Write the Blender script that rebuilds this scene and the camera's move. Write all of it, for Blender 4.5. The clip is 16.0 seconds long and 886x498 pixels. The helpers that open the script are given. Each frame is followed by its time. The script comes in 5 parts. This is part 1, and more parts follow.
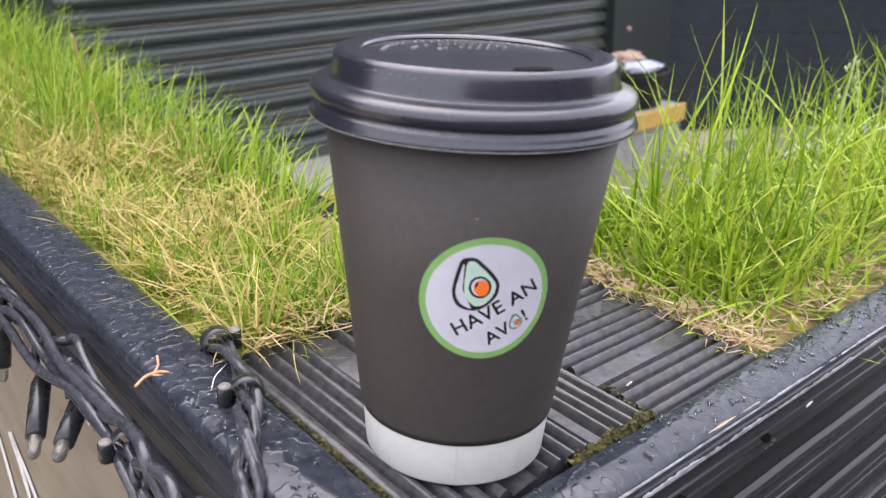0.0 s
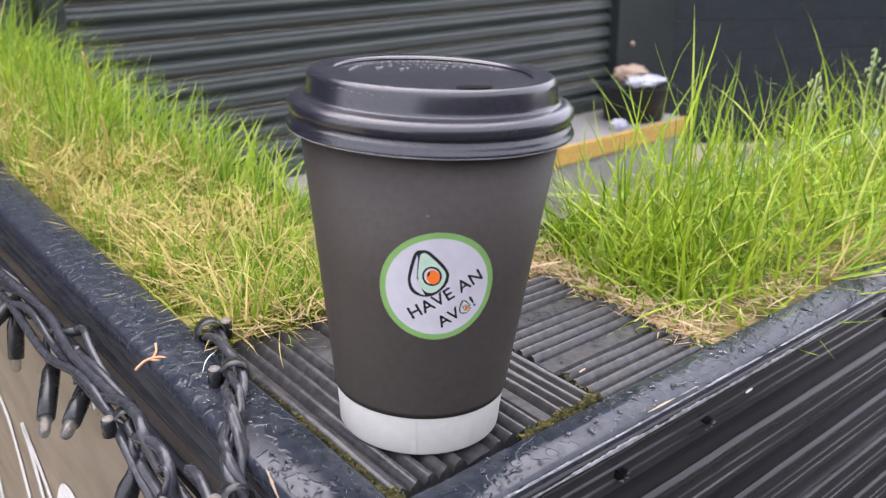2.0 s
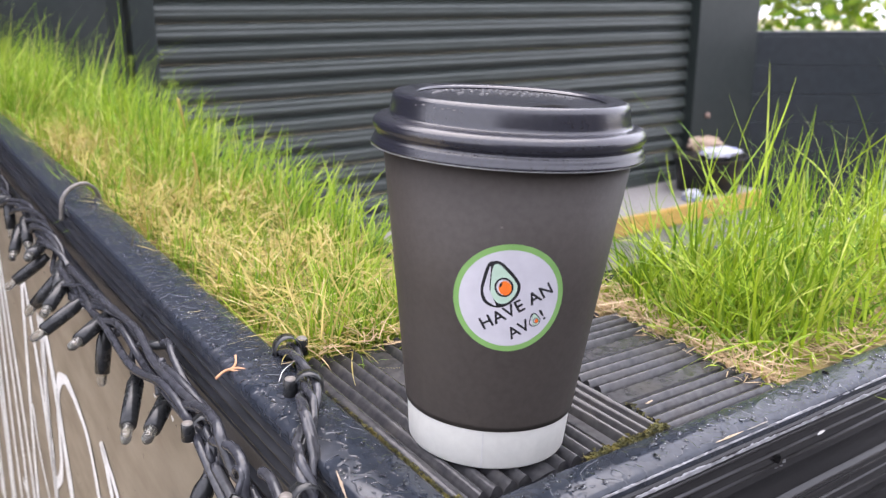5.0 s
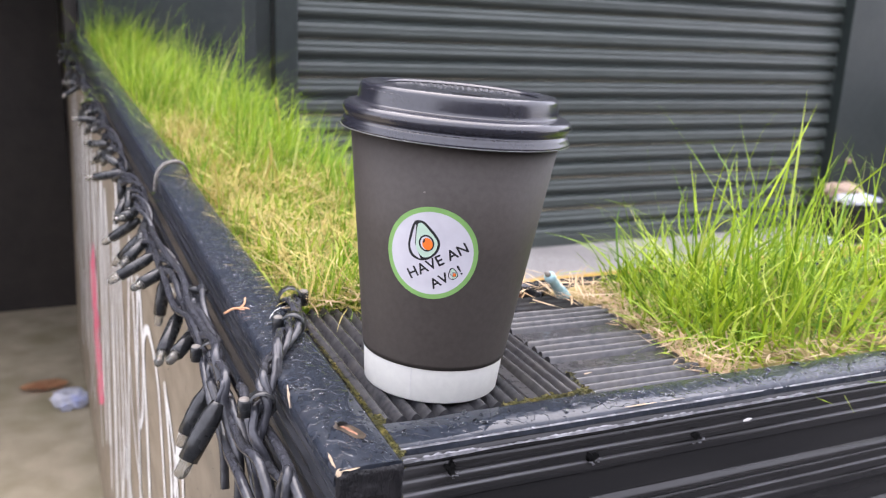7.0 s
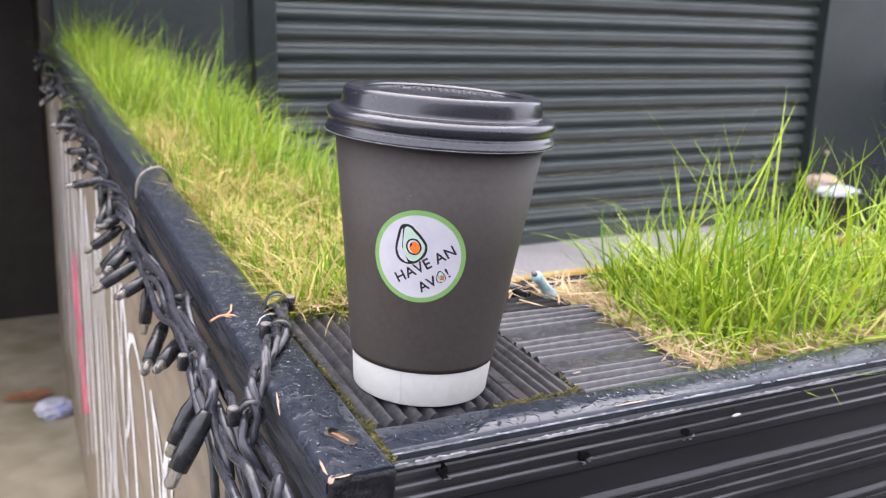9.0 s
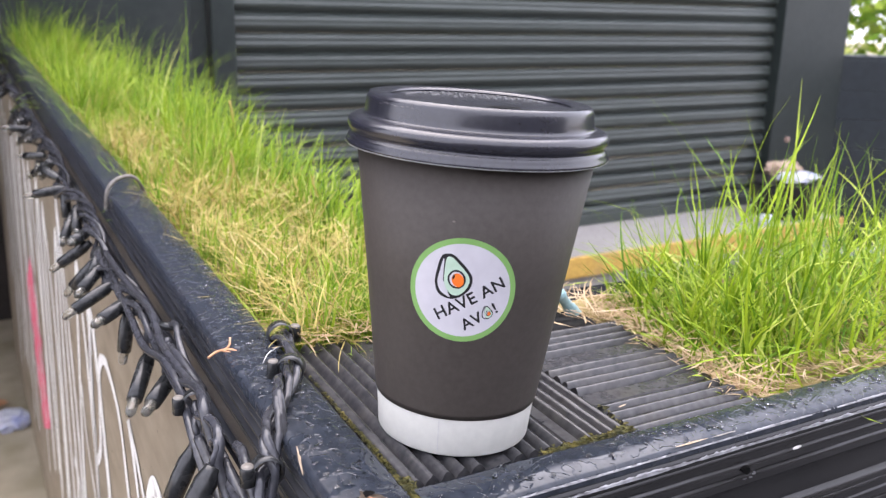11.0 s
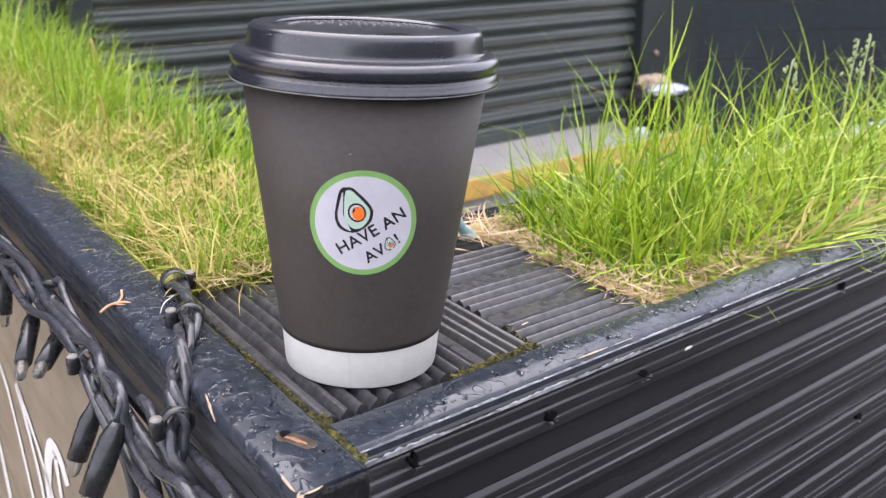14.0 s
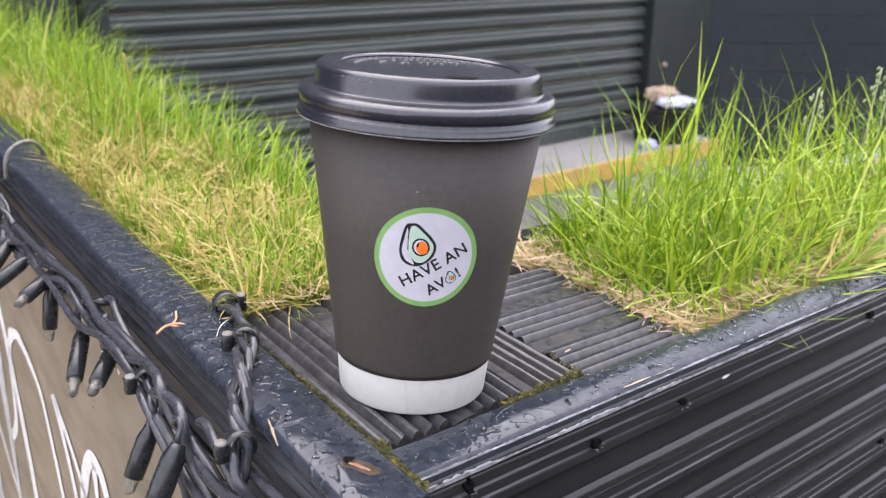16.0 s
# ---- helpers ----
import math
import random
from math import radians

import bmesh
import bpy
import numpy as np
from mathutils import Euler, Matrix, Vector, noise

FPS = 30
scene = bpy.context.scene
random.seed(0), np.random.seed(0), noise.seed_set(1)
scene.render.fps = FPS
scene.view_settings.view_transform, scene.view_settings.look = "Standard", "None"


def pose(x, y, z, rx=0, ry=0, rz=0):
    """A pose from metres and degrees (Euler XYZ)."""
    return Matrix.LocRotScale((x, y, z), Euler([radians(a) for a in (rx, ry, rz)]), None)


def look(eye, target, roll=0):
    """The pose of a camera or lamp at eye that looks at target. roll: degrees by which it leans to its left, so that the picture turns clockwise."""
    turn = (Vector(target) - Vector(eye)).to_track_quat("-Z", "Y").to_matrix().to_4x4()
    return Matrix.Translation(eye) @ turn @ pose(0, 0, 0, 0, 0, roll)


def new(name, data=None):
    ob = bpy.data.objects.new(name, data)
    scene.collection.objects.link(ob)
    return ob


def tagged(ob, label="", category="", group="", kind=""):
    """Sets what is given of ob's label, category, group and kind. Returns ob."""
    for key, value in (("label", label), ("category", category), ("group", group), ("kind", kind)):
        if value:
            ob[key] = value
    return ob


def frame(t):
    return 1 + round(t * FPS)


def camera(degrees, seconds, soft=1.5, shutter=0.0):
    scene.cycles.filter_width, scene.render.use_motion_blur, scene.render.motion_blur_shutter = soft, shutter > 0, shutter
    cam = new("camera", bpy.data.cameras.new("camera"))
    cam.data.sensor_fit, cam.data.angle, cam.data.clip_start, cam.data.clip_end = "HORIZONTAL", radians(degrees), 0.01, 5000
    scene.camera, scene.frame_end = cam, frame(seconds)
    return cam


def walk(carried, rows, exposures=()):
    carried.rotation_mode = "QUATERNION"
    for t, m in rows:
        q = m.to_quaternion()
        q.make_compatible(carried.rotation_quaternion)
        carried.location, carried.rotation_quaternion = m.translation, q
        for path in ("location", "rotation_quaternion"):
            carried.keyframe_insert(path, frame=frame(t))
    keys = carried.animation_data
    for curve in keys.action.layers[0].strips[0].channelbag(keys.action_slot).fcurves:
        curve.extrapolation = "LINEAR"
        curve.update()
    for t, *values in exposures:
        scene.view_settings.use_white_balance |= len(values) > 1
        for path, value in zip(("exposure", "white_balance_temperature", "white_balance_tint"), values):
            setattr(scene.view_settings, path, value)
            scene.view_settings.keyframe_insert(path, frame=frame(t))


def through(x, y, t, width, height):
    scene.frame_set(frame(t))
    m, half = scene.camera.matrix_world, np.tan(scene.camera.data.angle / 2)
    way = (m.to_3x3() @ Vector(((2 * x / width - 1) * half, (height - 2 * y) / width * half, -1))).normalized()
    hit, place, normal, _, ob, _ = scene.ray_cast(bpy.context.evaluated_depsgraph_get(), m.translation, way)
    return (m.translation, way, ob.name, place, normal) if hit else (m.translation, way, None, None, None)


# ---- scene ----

# ------------------------------------------------------------------ camera
cam = camera(54.85, 16.0, soft=1.25)
cam.data.dof.use_dof = True  # a small phone lens, focused on the cup
cam.data.dof.focus_distance, cam.data.dof.aperture_fstop = 0.33, 20.0
PATH = [
    (0, -0.1185, -0.1353, 0.8564, 68.35, 0.69, -41.03),
    (0.5, -0.1173, -0.1492, 0.8556, 68.30, 0.87, -40.89),
    (1, -0.1194, -0.1585, 0.8559, 68.29, 0.84, -41.02),
    (1.5, -0.1245, -0.1646, 0.8594, 68.33, 0.74, -40.74),
    (2, -0.1282, -0.1702, 0.8631, 69.24, 0.80, -40.40),
    (2.5, -0.1318, -0.1744, 0.8627, 70.71, 0.89, -39.97),
    (3, -0.1285, -0.1726, 0.8605, 71.46, 0.96, -39.38),
    (3.5, -0.1229, -0.1651, 0.8549, 72.15, 0.98, -39.39),
    (4, -0.1384, -0.1417, 0.8552, 72.55, 1.16, -39.75),
    (4.2, -0.1465, -0.1391, 0.8517, 72.82, 1.28, -39.86),
    (6.3, -0.1124, -0.2715, 0.8488, 75.31, -2.38, -25.42),
    (6.5, -0.1094, -0.2718, 0.8467, 75.45, -2.33, -25.29),
    (7, -0.1087, -0.2678, 0.8436, 75.46, -2.30, -25.27),
    (7.5, -0.1069, -0.2620, 0.8424, 75.49, -2.17, -25.32),
    (8, -0.1074, -0.2622, 0.8424, 75.55, -2.03, -25.74),
    (8.5, -0.1074, -0.2642, 0.8431, 75.45, -1.70, -26.34),
    (9, -0.1095, -0.2661, 0.8447, 75.46, -1.39, -26.65),
    (9.5, -0.1064, -0.2628, 0.8456, 75.34, -1.36, -27.14),
    (9.7, -0.1044, -0.2597, 0.8464, 75.19, -1.39, -27.22),
    (11.8, -0.1209, -0.1974, 0.8473, 73.25, 0.35, -33.90),
    (12, -0.1186, -0.2000, 0.8467, 72.50, 0.85, -35.19),
    (12.5, -0.1283, -0.2289, 0.8491, 70.67, 1.55, -36.59),
    (13, -0.1376, -0.2350, 0.8500, 70.36, 1.23, -37.66),
    (13.5, -0.1304, -0.2249, 0.8484, 70.13, 1.03, -38.06),
    (14, -0.1184, -0.2100, 0.8472, 70.09, 0.67, -38.24),
    (14.5, -0.1149, -0.2030, 0.8477, 69.97, 0.47, -38.25),
    (15, -0.1197, -0.2077, 0.8515, 69.96, 0.24, -38.30),
    (15.5, -0.1287, -0.2090, 0.8563, 70.06, 0.09, -38.19),
    (16, -0.1375, -0.2028, 0.8597, 70.43, -0.19, -37.86),
]
walk(cam, [(t, pose(x, y, z, rx, ry, rz)) for t, x, y, z, rx, ry, rz in PATH],
     exposures=[(0.0, 1.38, 6450, 20), (4.0, 1.44, 6450, 20), (6.5, 1.66, 6450, 20), (9.6, 1.66, 6450, 20), (12.0, 1.56, 6450, 20), (16.0, 1.52, 6450, 20)])

# ------------------------------------------------------------------ light
SUN_EL, SUN_AZ = radians(68), radians(10)
world = bpy.data.worlds.new("overcast_sky")
scene.world = world
world.use_nodes = True
wn = world.node_tree.nodes
sky = wn.new("ShaderNodeTexSky")
sky.sky_type = "NISHITA"
sky.sun_disc = False
sky.sun_elevation, sky.sun_rotation = SUN_EL, SUN_AZ
sky.air_density, sky.dust_density = 1.0, 4.0
hsv = wn.new("ShaderNodeHueSaturation")
hsv.inputs["Saturation"].default_value = 0.85
world.node_tree.links.new(sky.outputs[0], hsv.inputs["Color"])
cloud = wn.new("ShaderNodeMix")  # an even veil of cloud over the clear sky
cloud.data_type = "RGBA"
cloud.inputs[0].default_value = 0.75
cloud.inputs[7].default_value = (7.6, 7.9, 8.5, 1)
world.node_tree.links.new(hsv.outputs[0], cloud.inputs[6])
world.node_tree.links.new(cloud.outputs[2], wn["Background"].inputs[0])
wn["Background"].inputs[1].default_value = 0.15
sun_data = bpy.data.lights.new("sun", "SUN")
sun_data.energy, sun_data.angle, sun_data.color = 1.5, radians(80), (1.0, 0.97, 0.92)
sun = new("sun", sun_data)
sun_dir = Vector((math.sin(SUN_AZ) * math.cos(SUN_EL), math.cos(SUN_AZ) * math.cos(SUN_EL), math.sin(SUN_EL)))
sun.matrix_world = look(sun_dir * 20, (0, 0, 0))

# the planter stands on paving that falls away from the shop front
LEAN = Matrix(((0.99975, 0.00055, 0.02253, 0.0), (0.00055, 0.99879, -0.04913, 0.0), (-0.02253, 0.04913, 0.99854, 0.70), (0, 0, 0, 1)))

# ------------------------------------------------------------------ helpers
R = random.Random(7)


def link(tree, a, b):
    tree.links.new(a, b)


def mat(name, c1, c2, rough=0.5, rough2=None, scale=40.0, big=4.0, c3=None, amount3=0.35, bump=0.2, bump_scale=None,
        metal=0.0, spec=0.5, coat=0.0, stretch=(1, 1, 1), island=0.0, objvar=0.0, sheen=0.0, transmission=0.0, ior=1.45):
    """A surface with grain, larger stains, relief and uneven gloss."""
    m = bpy.data.materials.new(name)
    m.use_nodes = True
    t = m.node_tree
    n = t.nodes
    p = n["Principled BSDF"]
    p.inputs["Metallic"].default_value = metal
    p.inputs["Specular IOR Level"].default_value = spec
    p.inputs["Coat Weight"].default_value = coat
    p.inputs["Transmission Weight"].default_value = transmission
    p.inputs["IOR"].default_value = ior
    tc = n.new("ShaderNodeTexCoord")
    mp = n.new("ShaderNodeMapping")
    mp.inputs["Scale"].default_value = stretch
    link(t, tc.outputs["Object"], mp.inputs[0])
    fine = n.new("ShaderNodeTexNoise")
    fine.inputs["Scale"].default_value, fine.inputs["Detail"].default_value = scale, 6
    large = n.new("ShaderNodeTexNoise")
    large.inputs["Scale"].default_value, large.inputs["Detail"].default_value = big, 4
    link(t, mp.outputs[0], fine.inputs["Vector"])
    link(t, mp.outputs[0], large.inputs["Vector"])
    ramp = n.new("ShaderNodeValToRGB")
    ramp.color_ramp.elements[0].position, ramp.color_ramp.elements[1].position = 0.32, 0.68
    ramp.color_ramp.elements[0].color, ramp.color_ramp.elements[1].color = (*c1, 1), (*c2, 1)
    link(t, fine.outputs["Fac"], ramp.inputs[0])
    colour = ramp.outputs[0]
    if c3:
        r3 = n.new("ShaderNodeValToRGB")
        r3.color_ramp.elements[0].position, r3.color_ramp.elements[1].position = 0.5, 0.72
        r3.color_ramp.elements[0].color, r3.color_ramp.elements[1].color = (0, 0, 0, 1), (amount3,) * 3 + (1,)
        link(t, large.outputs["Fac"], r3.inputs[0])
        mix = n.new("ShaderNodeMix")
        mix.data_type = "RGBA"
        link(t, r3.outputs[0], mix.inputs[0])
        link(t, colour, mix.inputs[6])
        mix.inputs[7].default_value = (*c3, 1)
        colour = mix.outputs[2]
    for kind, amount in (("ShaderNodeNewGeometry", island), ("ShaderNodeObjectInfo", objvar)):
        if amount:
            src = n.new(kind)
            hv = n.new("ShaderNodeHueSaturation")
            mr = n.new("ShaderNodeMapRange")
            mr.inputs[3].default_value, mr.inputs[4].default_value = 1 - amount, 1 + amount
            link(t, src.outputs["Random Per Island" if island and kind == "ShaderNodeNewGeometry" else "Random"], mr.inputs[0])
            link(t, mr.outputs[0], hv.inputs["Value"])
            link(t, colour, hv.inputs["Color"])
            colour = hv.outputs[0]
    link(t, colour, p.inputs["Base Color"])
    rr = n.new("ShaderNodeMapRange")
    rr.inputs[1].default_value, rr.inputs[2].default_value = 0.3, 0.7
    rr.inputs[3].default_value, rr.inputs[4].default_value = rough, rough if rough2 is None else rough2
    link(t, large.outputs["Fac"], rr.inputs[0])
    link(t, rr.outputs[0], p.inputs["Roughness"])
    if bump:
        b = n.new("ShaderNodeBump")
        b.inputs["Strength"].default_value = bump
        b.inputs["Distance"].default_value = 0.002
        src = fine
        if bump_scale:
            src = n.new("ShaderNodeTexNoise")
            src.inputs["Scale"].default_value, src.inputs["Detail"].default_value = bump_scale, 4
            link(t, mp.outputs[0], src.inputs["Vector"])
        link(t, src.outputs["Fac"], b.inputs["Height"])
        link(t, b.outputs[0], p.inputs["Normal"])
    return m


def mesh_from(name, verts, faces, material, smooth=False):
    me = bpy.data.meshes.new(name)
    me.from_pydata(verts, [], faces)
    if material:
        me.materials.append(material)
    if smooth:
        me.shade_smooth()
    me.update()
    return me


def root(name, local=None, lean=True):
    """An Empty for a thing; what belongs to the planter leans with it."""
    ob = new(name)
    ob.empty_display_size = 0.02
    ob.matrix_basis = (LEAN if lean else Matrix()) @ (local or Matrix())
    return ob


def part(name, bm, material, parent=None, label="", smooth=False, m=None):
    """Links a bmesh, or a mesh, as one object under a thing or a part."""
    if isinstance(bm, bmesh.types.BMesh):
        me = bpy.data.meshes.new(name)
        bm.normal_update()
        bm.to_mesh(me)
        bm.free()
        me.materials.append(material)
        if smooth:
            me.shade_smooth()
    else:
        me = bm
    ob = new(name, me)
    if parent:
        ob.parent = parent
    if m is not None:
        ob.matrix_basis = m
    if label:
        tagged(ob, label)
    return ob


def box(bm, x0, x1, y0, y1, z0, z1, bevel=0.0):
    made = bmesh.ops.create_cube(bm, size=1.0)["verts"]
    bmesh.ops.scale(bm, vec=(x1 - x0, y1 - y0, z1 - z0), verts=made)
    bmesh.ops.translate(bm, vec=((x0 + x1) / 2, (y0 + y1) / 2, (z0 + z1) / 2), verts=made)
    if bevel:
        edges = list({e for v in made for e in v.link_edges})
        bmesh.ops.bevel(bm, geom=edges, offset=bevel, segments=2, profile=0.6, affect="EDGES")
    return bm


def a_box(*a, bevel=0.0):
    return box(bmesh.new(), *a, bevel=bevel)


def lathe(profile, steps=96, closed=False):
    """A turned mesh round z from (radius, height) pairs."""
    verts, faces = [], []
    for r, z in profile:
        for k in range(steps):
            a = 2 * math.pi * k / steps
            verts.append((r * math.cos(a), r * math.sin(a), z))
    for i in range(len(profile) - 1):
        for k in range(steps):
            j = (k + 1) % steps
            faces.append((i * steps + k, i * steps + j, (i + 1) * steps + j, (i + 1) * steps + k))
    return verts, faces


def tube(points, radius, sides=7, cap=True):
    """A round tube along points; radius a number or one a point."""
    pts = [Vector(p) for p in points]
    rad = radius if isinstance(radius, (list, tuple)) else [radius] * len(pts)
    verts, faces = [], []
    side = None
    for i, p in enumerate(pts):
        d = (pts[min(i + 1, len(pts) - 1)] - pts[max(i - 1, 0)]).normalized()
        if side is None:
            side = d.orthogonal().normalized()
        side = (side - d * side.dot(d)).normalized()
        up = d.cross(side)
        for k in range(sides):
            a = 2 * math.pi * k / sides
            verts.append(tuple(p + (side * math.cos(a) + up * math.sin(a)) * rad[i]))
    for i in range(len(pts) - 1):
        for k in range(sides):
            j = (k + 1) % sides
            faces.append((i * sides + k, i * sides + j, (i + 1) * sides + j, (i + 1) * sides + k))
    if cap:
        faces.append(tuple(reversed(range(sides))))
        faces.append(tuple(range((len(pts) - 1) * sides, len(pts) * sides)))
    return verts, faces


def spline(points, n=8):
    """Points on a smooth curve through the given ones."""
    p = [Vector(q) for q in points]
    p = [p[0] * 2 - p[1]] + p + [p[-1] * 2 - p[-2]]
    out = []
    for i in range(1, len(p) - 2):
        for k in range(n):
            t = k / n
            a, b, c, d = p[i - 1], p[i], p[i + 1], p[i + 2]
            out.append(0.5 * ((2 * b) + (c - a) * t + (2 * a - 5 * b + 4 * c - d) * t * t + (3 * b - a - 3 * c + d) * t ** 3))
    return out + [p[-2]]


def joined(lists):
    verts, faces = [], []
    for v, f in lists:
        o = len(verts)
        verts += v
        faces += [tuple(i + o for i in q) for q in f]
    return verts, faces


# ------------------------------------------------------------------ materials
M_BOARD = mat("wet_black_painted_decking", (0.014, 0.014, 0.017), (0.025, 0.025, 0.029), 0.15, 0.27, 120, 14, (0.05, 0.048, 0.048), 0.3, 0.05, 240, stretch=(0.25, 1, 1), objvar=0.15)
# paler and bluer than the cladding: sky sheen is put into the base colour
M_TOP = mat("wet_black_edge_sheen", (0.016, 0.020, 0.028), (0.032, 0.038, 0.050), 0.3, 0.3, 200, 55, (0.05, 0.05, 0.055), 0.3, 0.0, spec=0.5)


def add_puddles(m, scale=135.0):
    """Films of standing rain: smooth and slightly raised, with dull wet wood between them."""
    t = m.node_tree
    n = t.nodes
    p = n["Principled BSDF"]
    tc = n.new("ShaderNodeTexCoord")
    ns = n.new("ShaderNodeTexNoise")
    ns.inputs["Scale"].default_value, ns.inputs["Detail"].default_value, ns.inputs["Distortion"].default_value = scale, 1.5, 0.8
    link(t, tc.outputs["Object"], ns.inputs["Vector"])
    rp = n.new("ShaderNodeValToRGB")
    rp.color_ramp.elements[0].position, rp.color_ramp.elements[1].position = 0.49, 0.54
    link(t, ns.outputs["Fac"], rp.inputs[0])
    mr = n.new("ShaderNodeMapRange")
    mr.inputs[3].default_value, mr.inputs[4].default_value = 0.20, 0.07
    link(t, rp.outputs[0], mr.inputs[0])
    link(t, mr.outputs[0], p.inputs["Roughness"])
    b1 = n.new("ShaderNodeBump")
    b1.inputs["Strength"].default_value, b1.inputs["Distance"].default_value = 0.3, 0.0007
    link(t, rp.outputs[0], b1.inputs["Height"])
    link(t, b1.outputs[0], p.inputs["Normal"])


add_puddles(M_TOP)
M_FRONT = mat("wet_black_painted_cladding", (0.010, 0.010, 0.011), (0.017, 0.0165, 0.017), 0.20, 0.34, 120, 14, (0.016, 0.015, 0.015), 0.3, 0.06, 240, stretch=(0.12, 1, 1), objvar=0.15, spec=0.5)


def add_wear_gleam(m, colour, low, high, amount, scale=60.0):
    """Pale outer edges in broken stretches: rubbed paint plus highlights put into colour."""
    t = m.node_tree
    n = t.nodes
    p = n["Principled BSDF"]
    old = p.inputs["Base Color"].links[0].from_socket
    ge = n.new("ShaderNodeNewGeometry")
    edge = n.new("ShaderNodeMapRange")
    edge.inputs[1].default_value, edge.inputs[2].default_value = low, high
    link(t, ge.outputs["Pointiness"], edge.inputs[0])
    tc = n.new("ShaderNodeTexCoord")
    mp = n.new("ShaderNodeMapping")
    mp.inputs["Scale"].default_value = (0.12, 1.6, 1.6)
    link(t, tc.outputs["Object"], mp.inputs[0])
    ns = n.new("ShaderNodeTexNoise")
    ns.inputs["Scale"].default_value, ns.inputs["Detail"].default_value = scale, 5
    link(t, mp.outputs[0], ns.inputs["Vector"])
    brk = n.new("ShaderNodeMapRange")
    brk.inputs[1].default_value, brk.inputs[2].default_value, brk.inputs[4].default_value = 0.34, 0.66, amount
    link(t, ns.outputs["Fac"], brk.inputs[0])
    mul = n.new("ShaderNodeMath")
    mul.operation = "MULTIPLY"
    link(t, edge.outputs[0], mul.inputs[0])
    link(t, brk.outputs[0], mul.inputs[1])
    mix = n.new("ShaderNodeMix")
    mix.data_type = "RGBA"
    link(t, mul.outputs[0], mix.inputs[0])
    link(t, old, mix.inputs[6])
    mix.inputs[7].default_value = (*colour, 1)
    link(t, mix.outputs[2], p.inputs["Base Color"])


add_wear_gleam(M_FRONT, (0.22, 0.22, 0.23), 0.53, 0.64, 0.85)
add_wear_gleam(M_TOP, (0.30, 0.29, 0.29), 0.54, 0.64, 0.8)
M_SHELF = mat("worn_black_decking", (0.028, 0.028, 0.031), (0.058, 0.057, 0.059), 0.13, 0.24, 260, 45, (0.085, 0.075, 0.062), 0.35, 0.05, 300, objvar=0.12)
M_SIDE = mat("wet_black_ridged_side", (0.022, 0.024, 0.029), (0.046, 0.049, 0.057), 0.12, 0.24, 200, 25, (0.07, 0.068, 0.066), 0.3, 0.05, 260, stretch=(1, 0.2, 1))
M_END = mat("split_black_end_grain", (0.008, 0.008, 0.009), (0.026, 0.025, 0.027), 0.35, 0.6, 300, 60, bump=1.0, spec=0.25, bump_scale=420, stretch=(1, 1, 0.3))
M_BARE = mat("bare_splintered_wood", (0.26, 0.19, 0.12), (0.44, 0.35, 0.25), 0.7, None, 400, 90, bump=0.4)
M_RUST = mat("rusty_knot", (0.18, 0.08, 0.045), (0.38, 0.20, 0.12), 0.7, None, 500, 120, bump=0.5)
M_STAIN = mat("brown_stained_wood", (0.030, 0.024, 0.018), (0.085, 0.064, 0.045), 0.35, None, 300, 90, bump=0.2)
M_HOLE = mat("dark_screw_hole", (0.002, 0.002, 0.002), (0.007, 0.007, 0.007), 0.8, None, 500, 100, spec=0.1)
M_PLY = mat("weathered_plywood", (0.19, 0.152, 0.105), (0.27, 0.222, 0.16), 0.5, 0.75, 60, 9, (0.11, 0.095, 0.07), 0.6, 0.2, 200, stretch=(1, 0.35, 1))
M_PAINT = mat("white_chalky_paint", (0.62, 0.61, 0.58), (0.80, 0.79, 0.76), 0.6, None, 300, 60, (0.4, 0.37, 0.32), 0.4, 0.2)
M_PINK = mat("pink_paint", (0.70, 0.10, 0.18), (0.82, 0.18, 0.26), 0.6, None, 300, 60)
M_MOSS = mat("moss", (0.025, 0.028, 0.008), (0.10, 0.09, 0.02), 0.9, None, 500, 120, (0.22, 0.17, 0.03), 0.6, 0.8, 700, island=0.3)
M_SOIL = mat("straw_covered_soil", (0.12, 0.085, 0.035), (0.38, 0.29, 0.12), 0.9, None, 90, 14, (0.12, 0.13, 0.03), 0.6, 0.8, 160)
M_CUP = mat("black_card_sleeve", (0.049, 0.0415, 0.036), (0.059, 0.051, 0.0445), 0.5, 0.62, 420, 30, (0.060, 0.053, 0.047), 0.35, 0.04, 900, spec=0.4)
M_WHITE = mat("white_card", (0.62, 0.62, 0.575), (0.67, 0.67, 0.62), 0.55, None, 300, 40, (0.66, 0.66, 0.63), 0.4, 0.03)
M_LID = mat("black_plastic_lid", (0.017, 0.018, 0.025), (0.021, 0.022, 0.031), 0.19, 0.26, 500, 60, (0.035, 0.035, 0.038), 0.25, 0.03, 900, spec=0.85)
# paler than the lid: glints on the raised marks are put into colour
M_MARK_GLINT = mat("embossed_plastic_glint", (0.06, 0.06, 0.064), (0.09, 0.09, 0.095), 0.10, 0.15, 500, 60, bump=0.0, spec=0.8)
M_SEAM = mat("card_seam", (0.55, 0.55, 0.53), (0.62, 0.62, 0.60), 0.6, None, 300, 40, bump=0)
M_STICK = mat("white_sticker_paper", (0.53, 0.52, 0.56), (0.57, 0.56, 0.60), 0.35, None, 200, 30, bump=0.0)
M_RING = mat("leaf_green_print", (0.19, 0.38, 0.11), (0.22, 0.42, 0.13), 0.35, None, 200, 30, bump=0.0)
M_INK = mat("black_print", (0.012, 0.012, 0.014), (0.018, 0.018, 0.02), 0.35, None, 200, 30, bump=0.0)
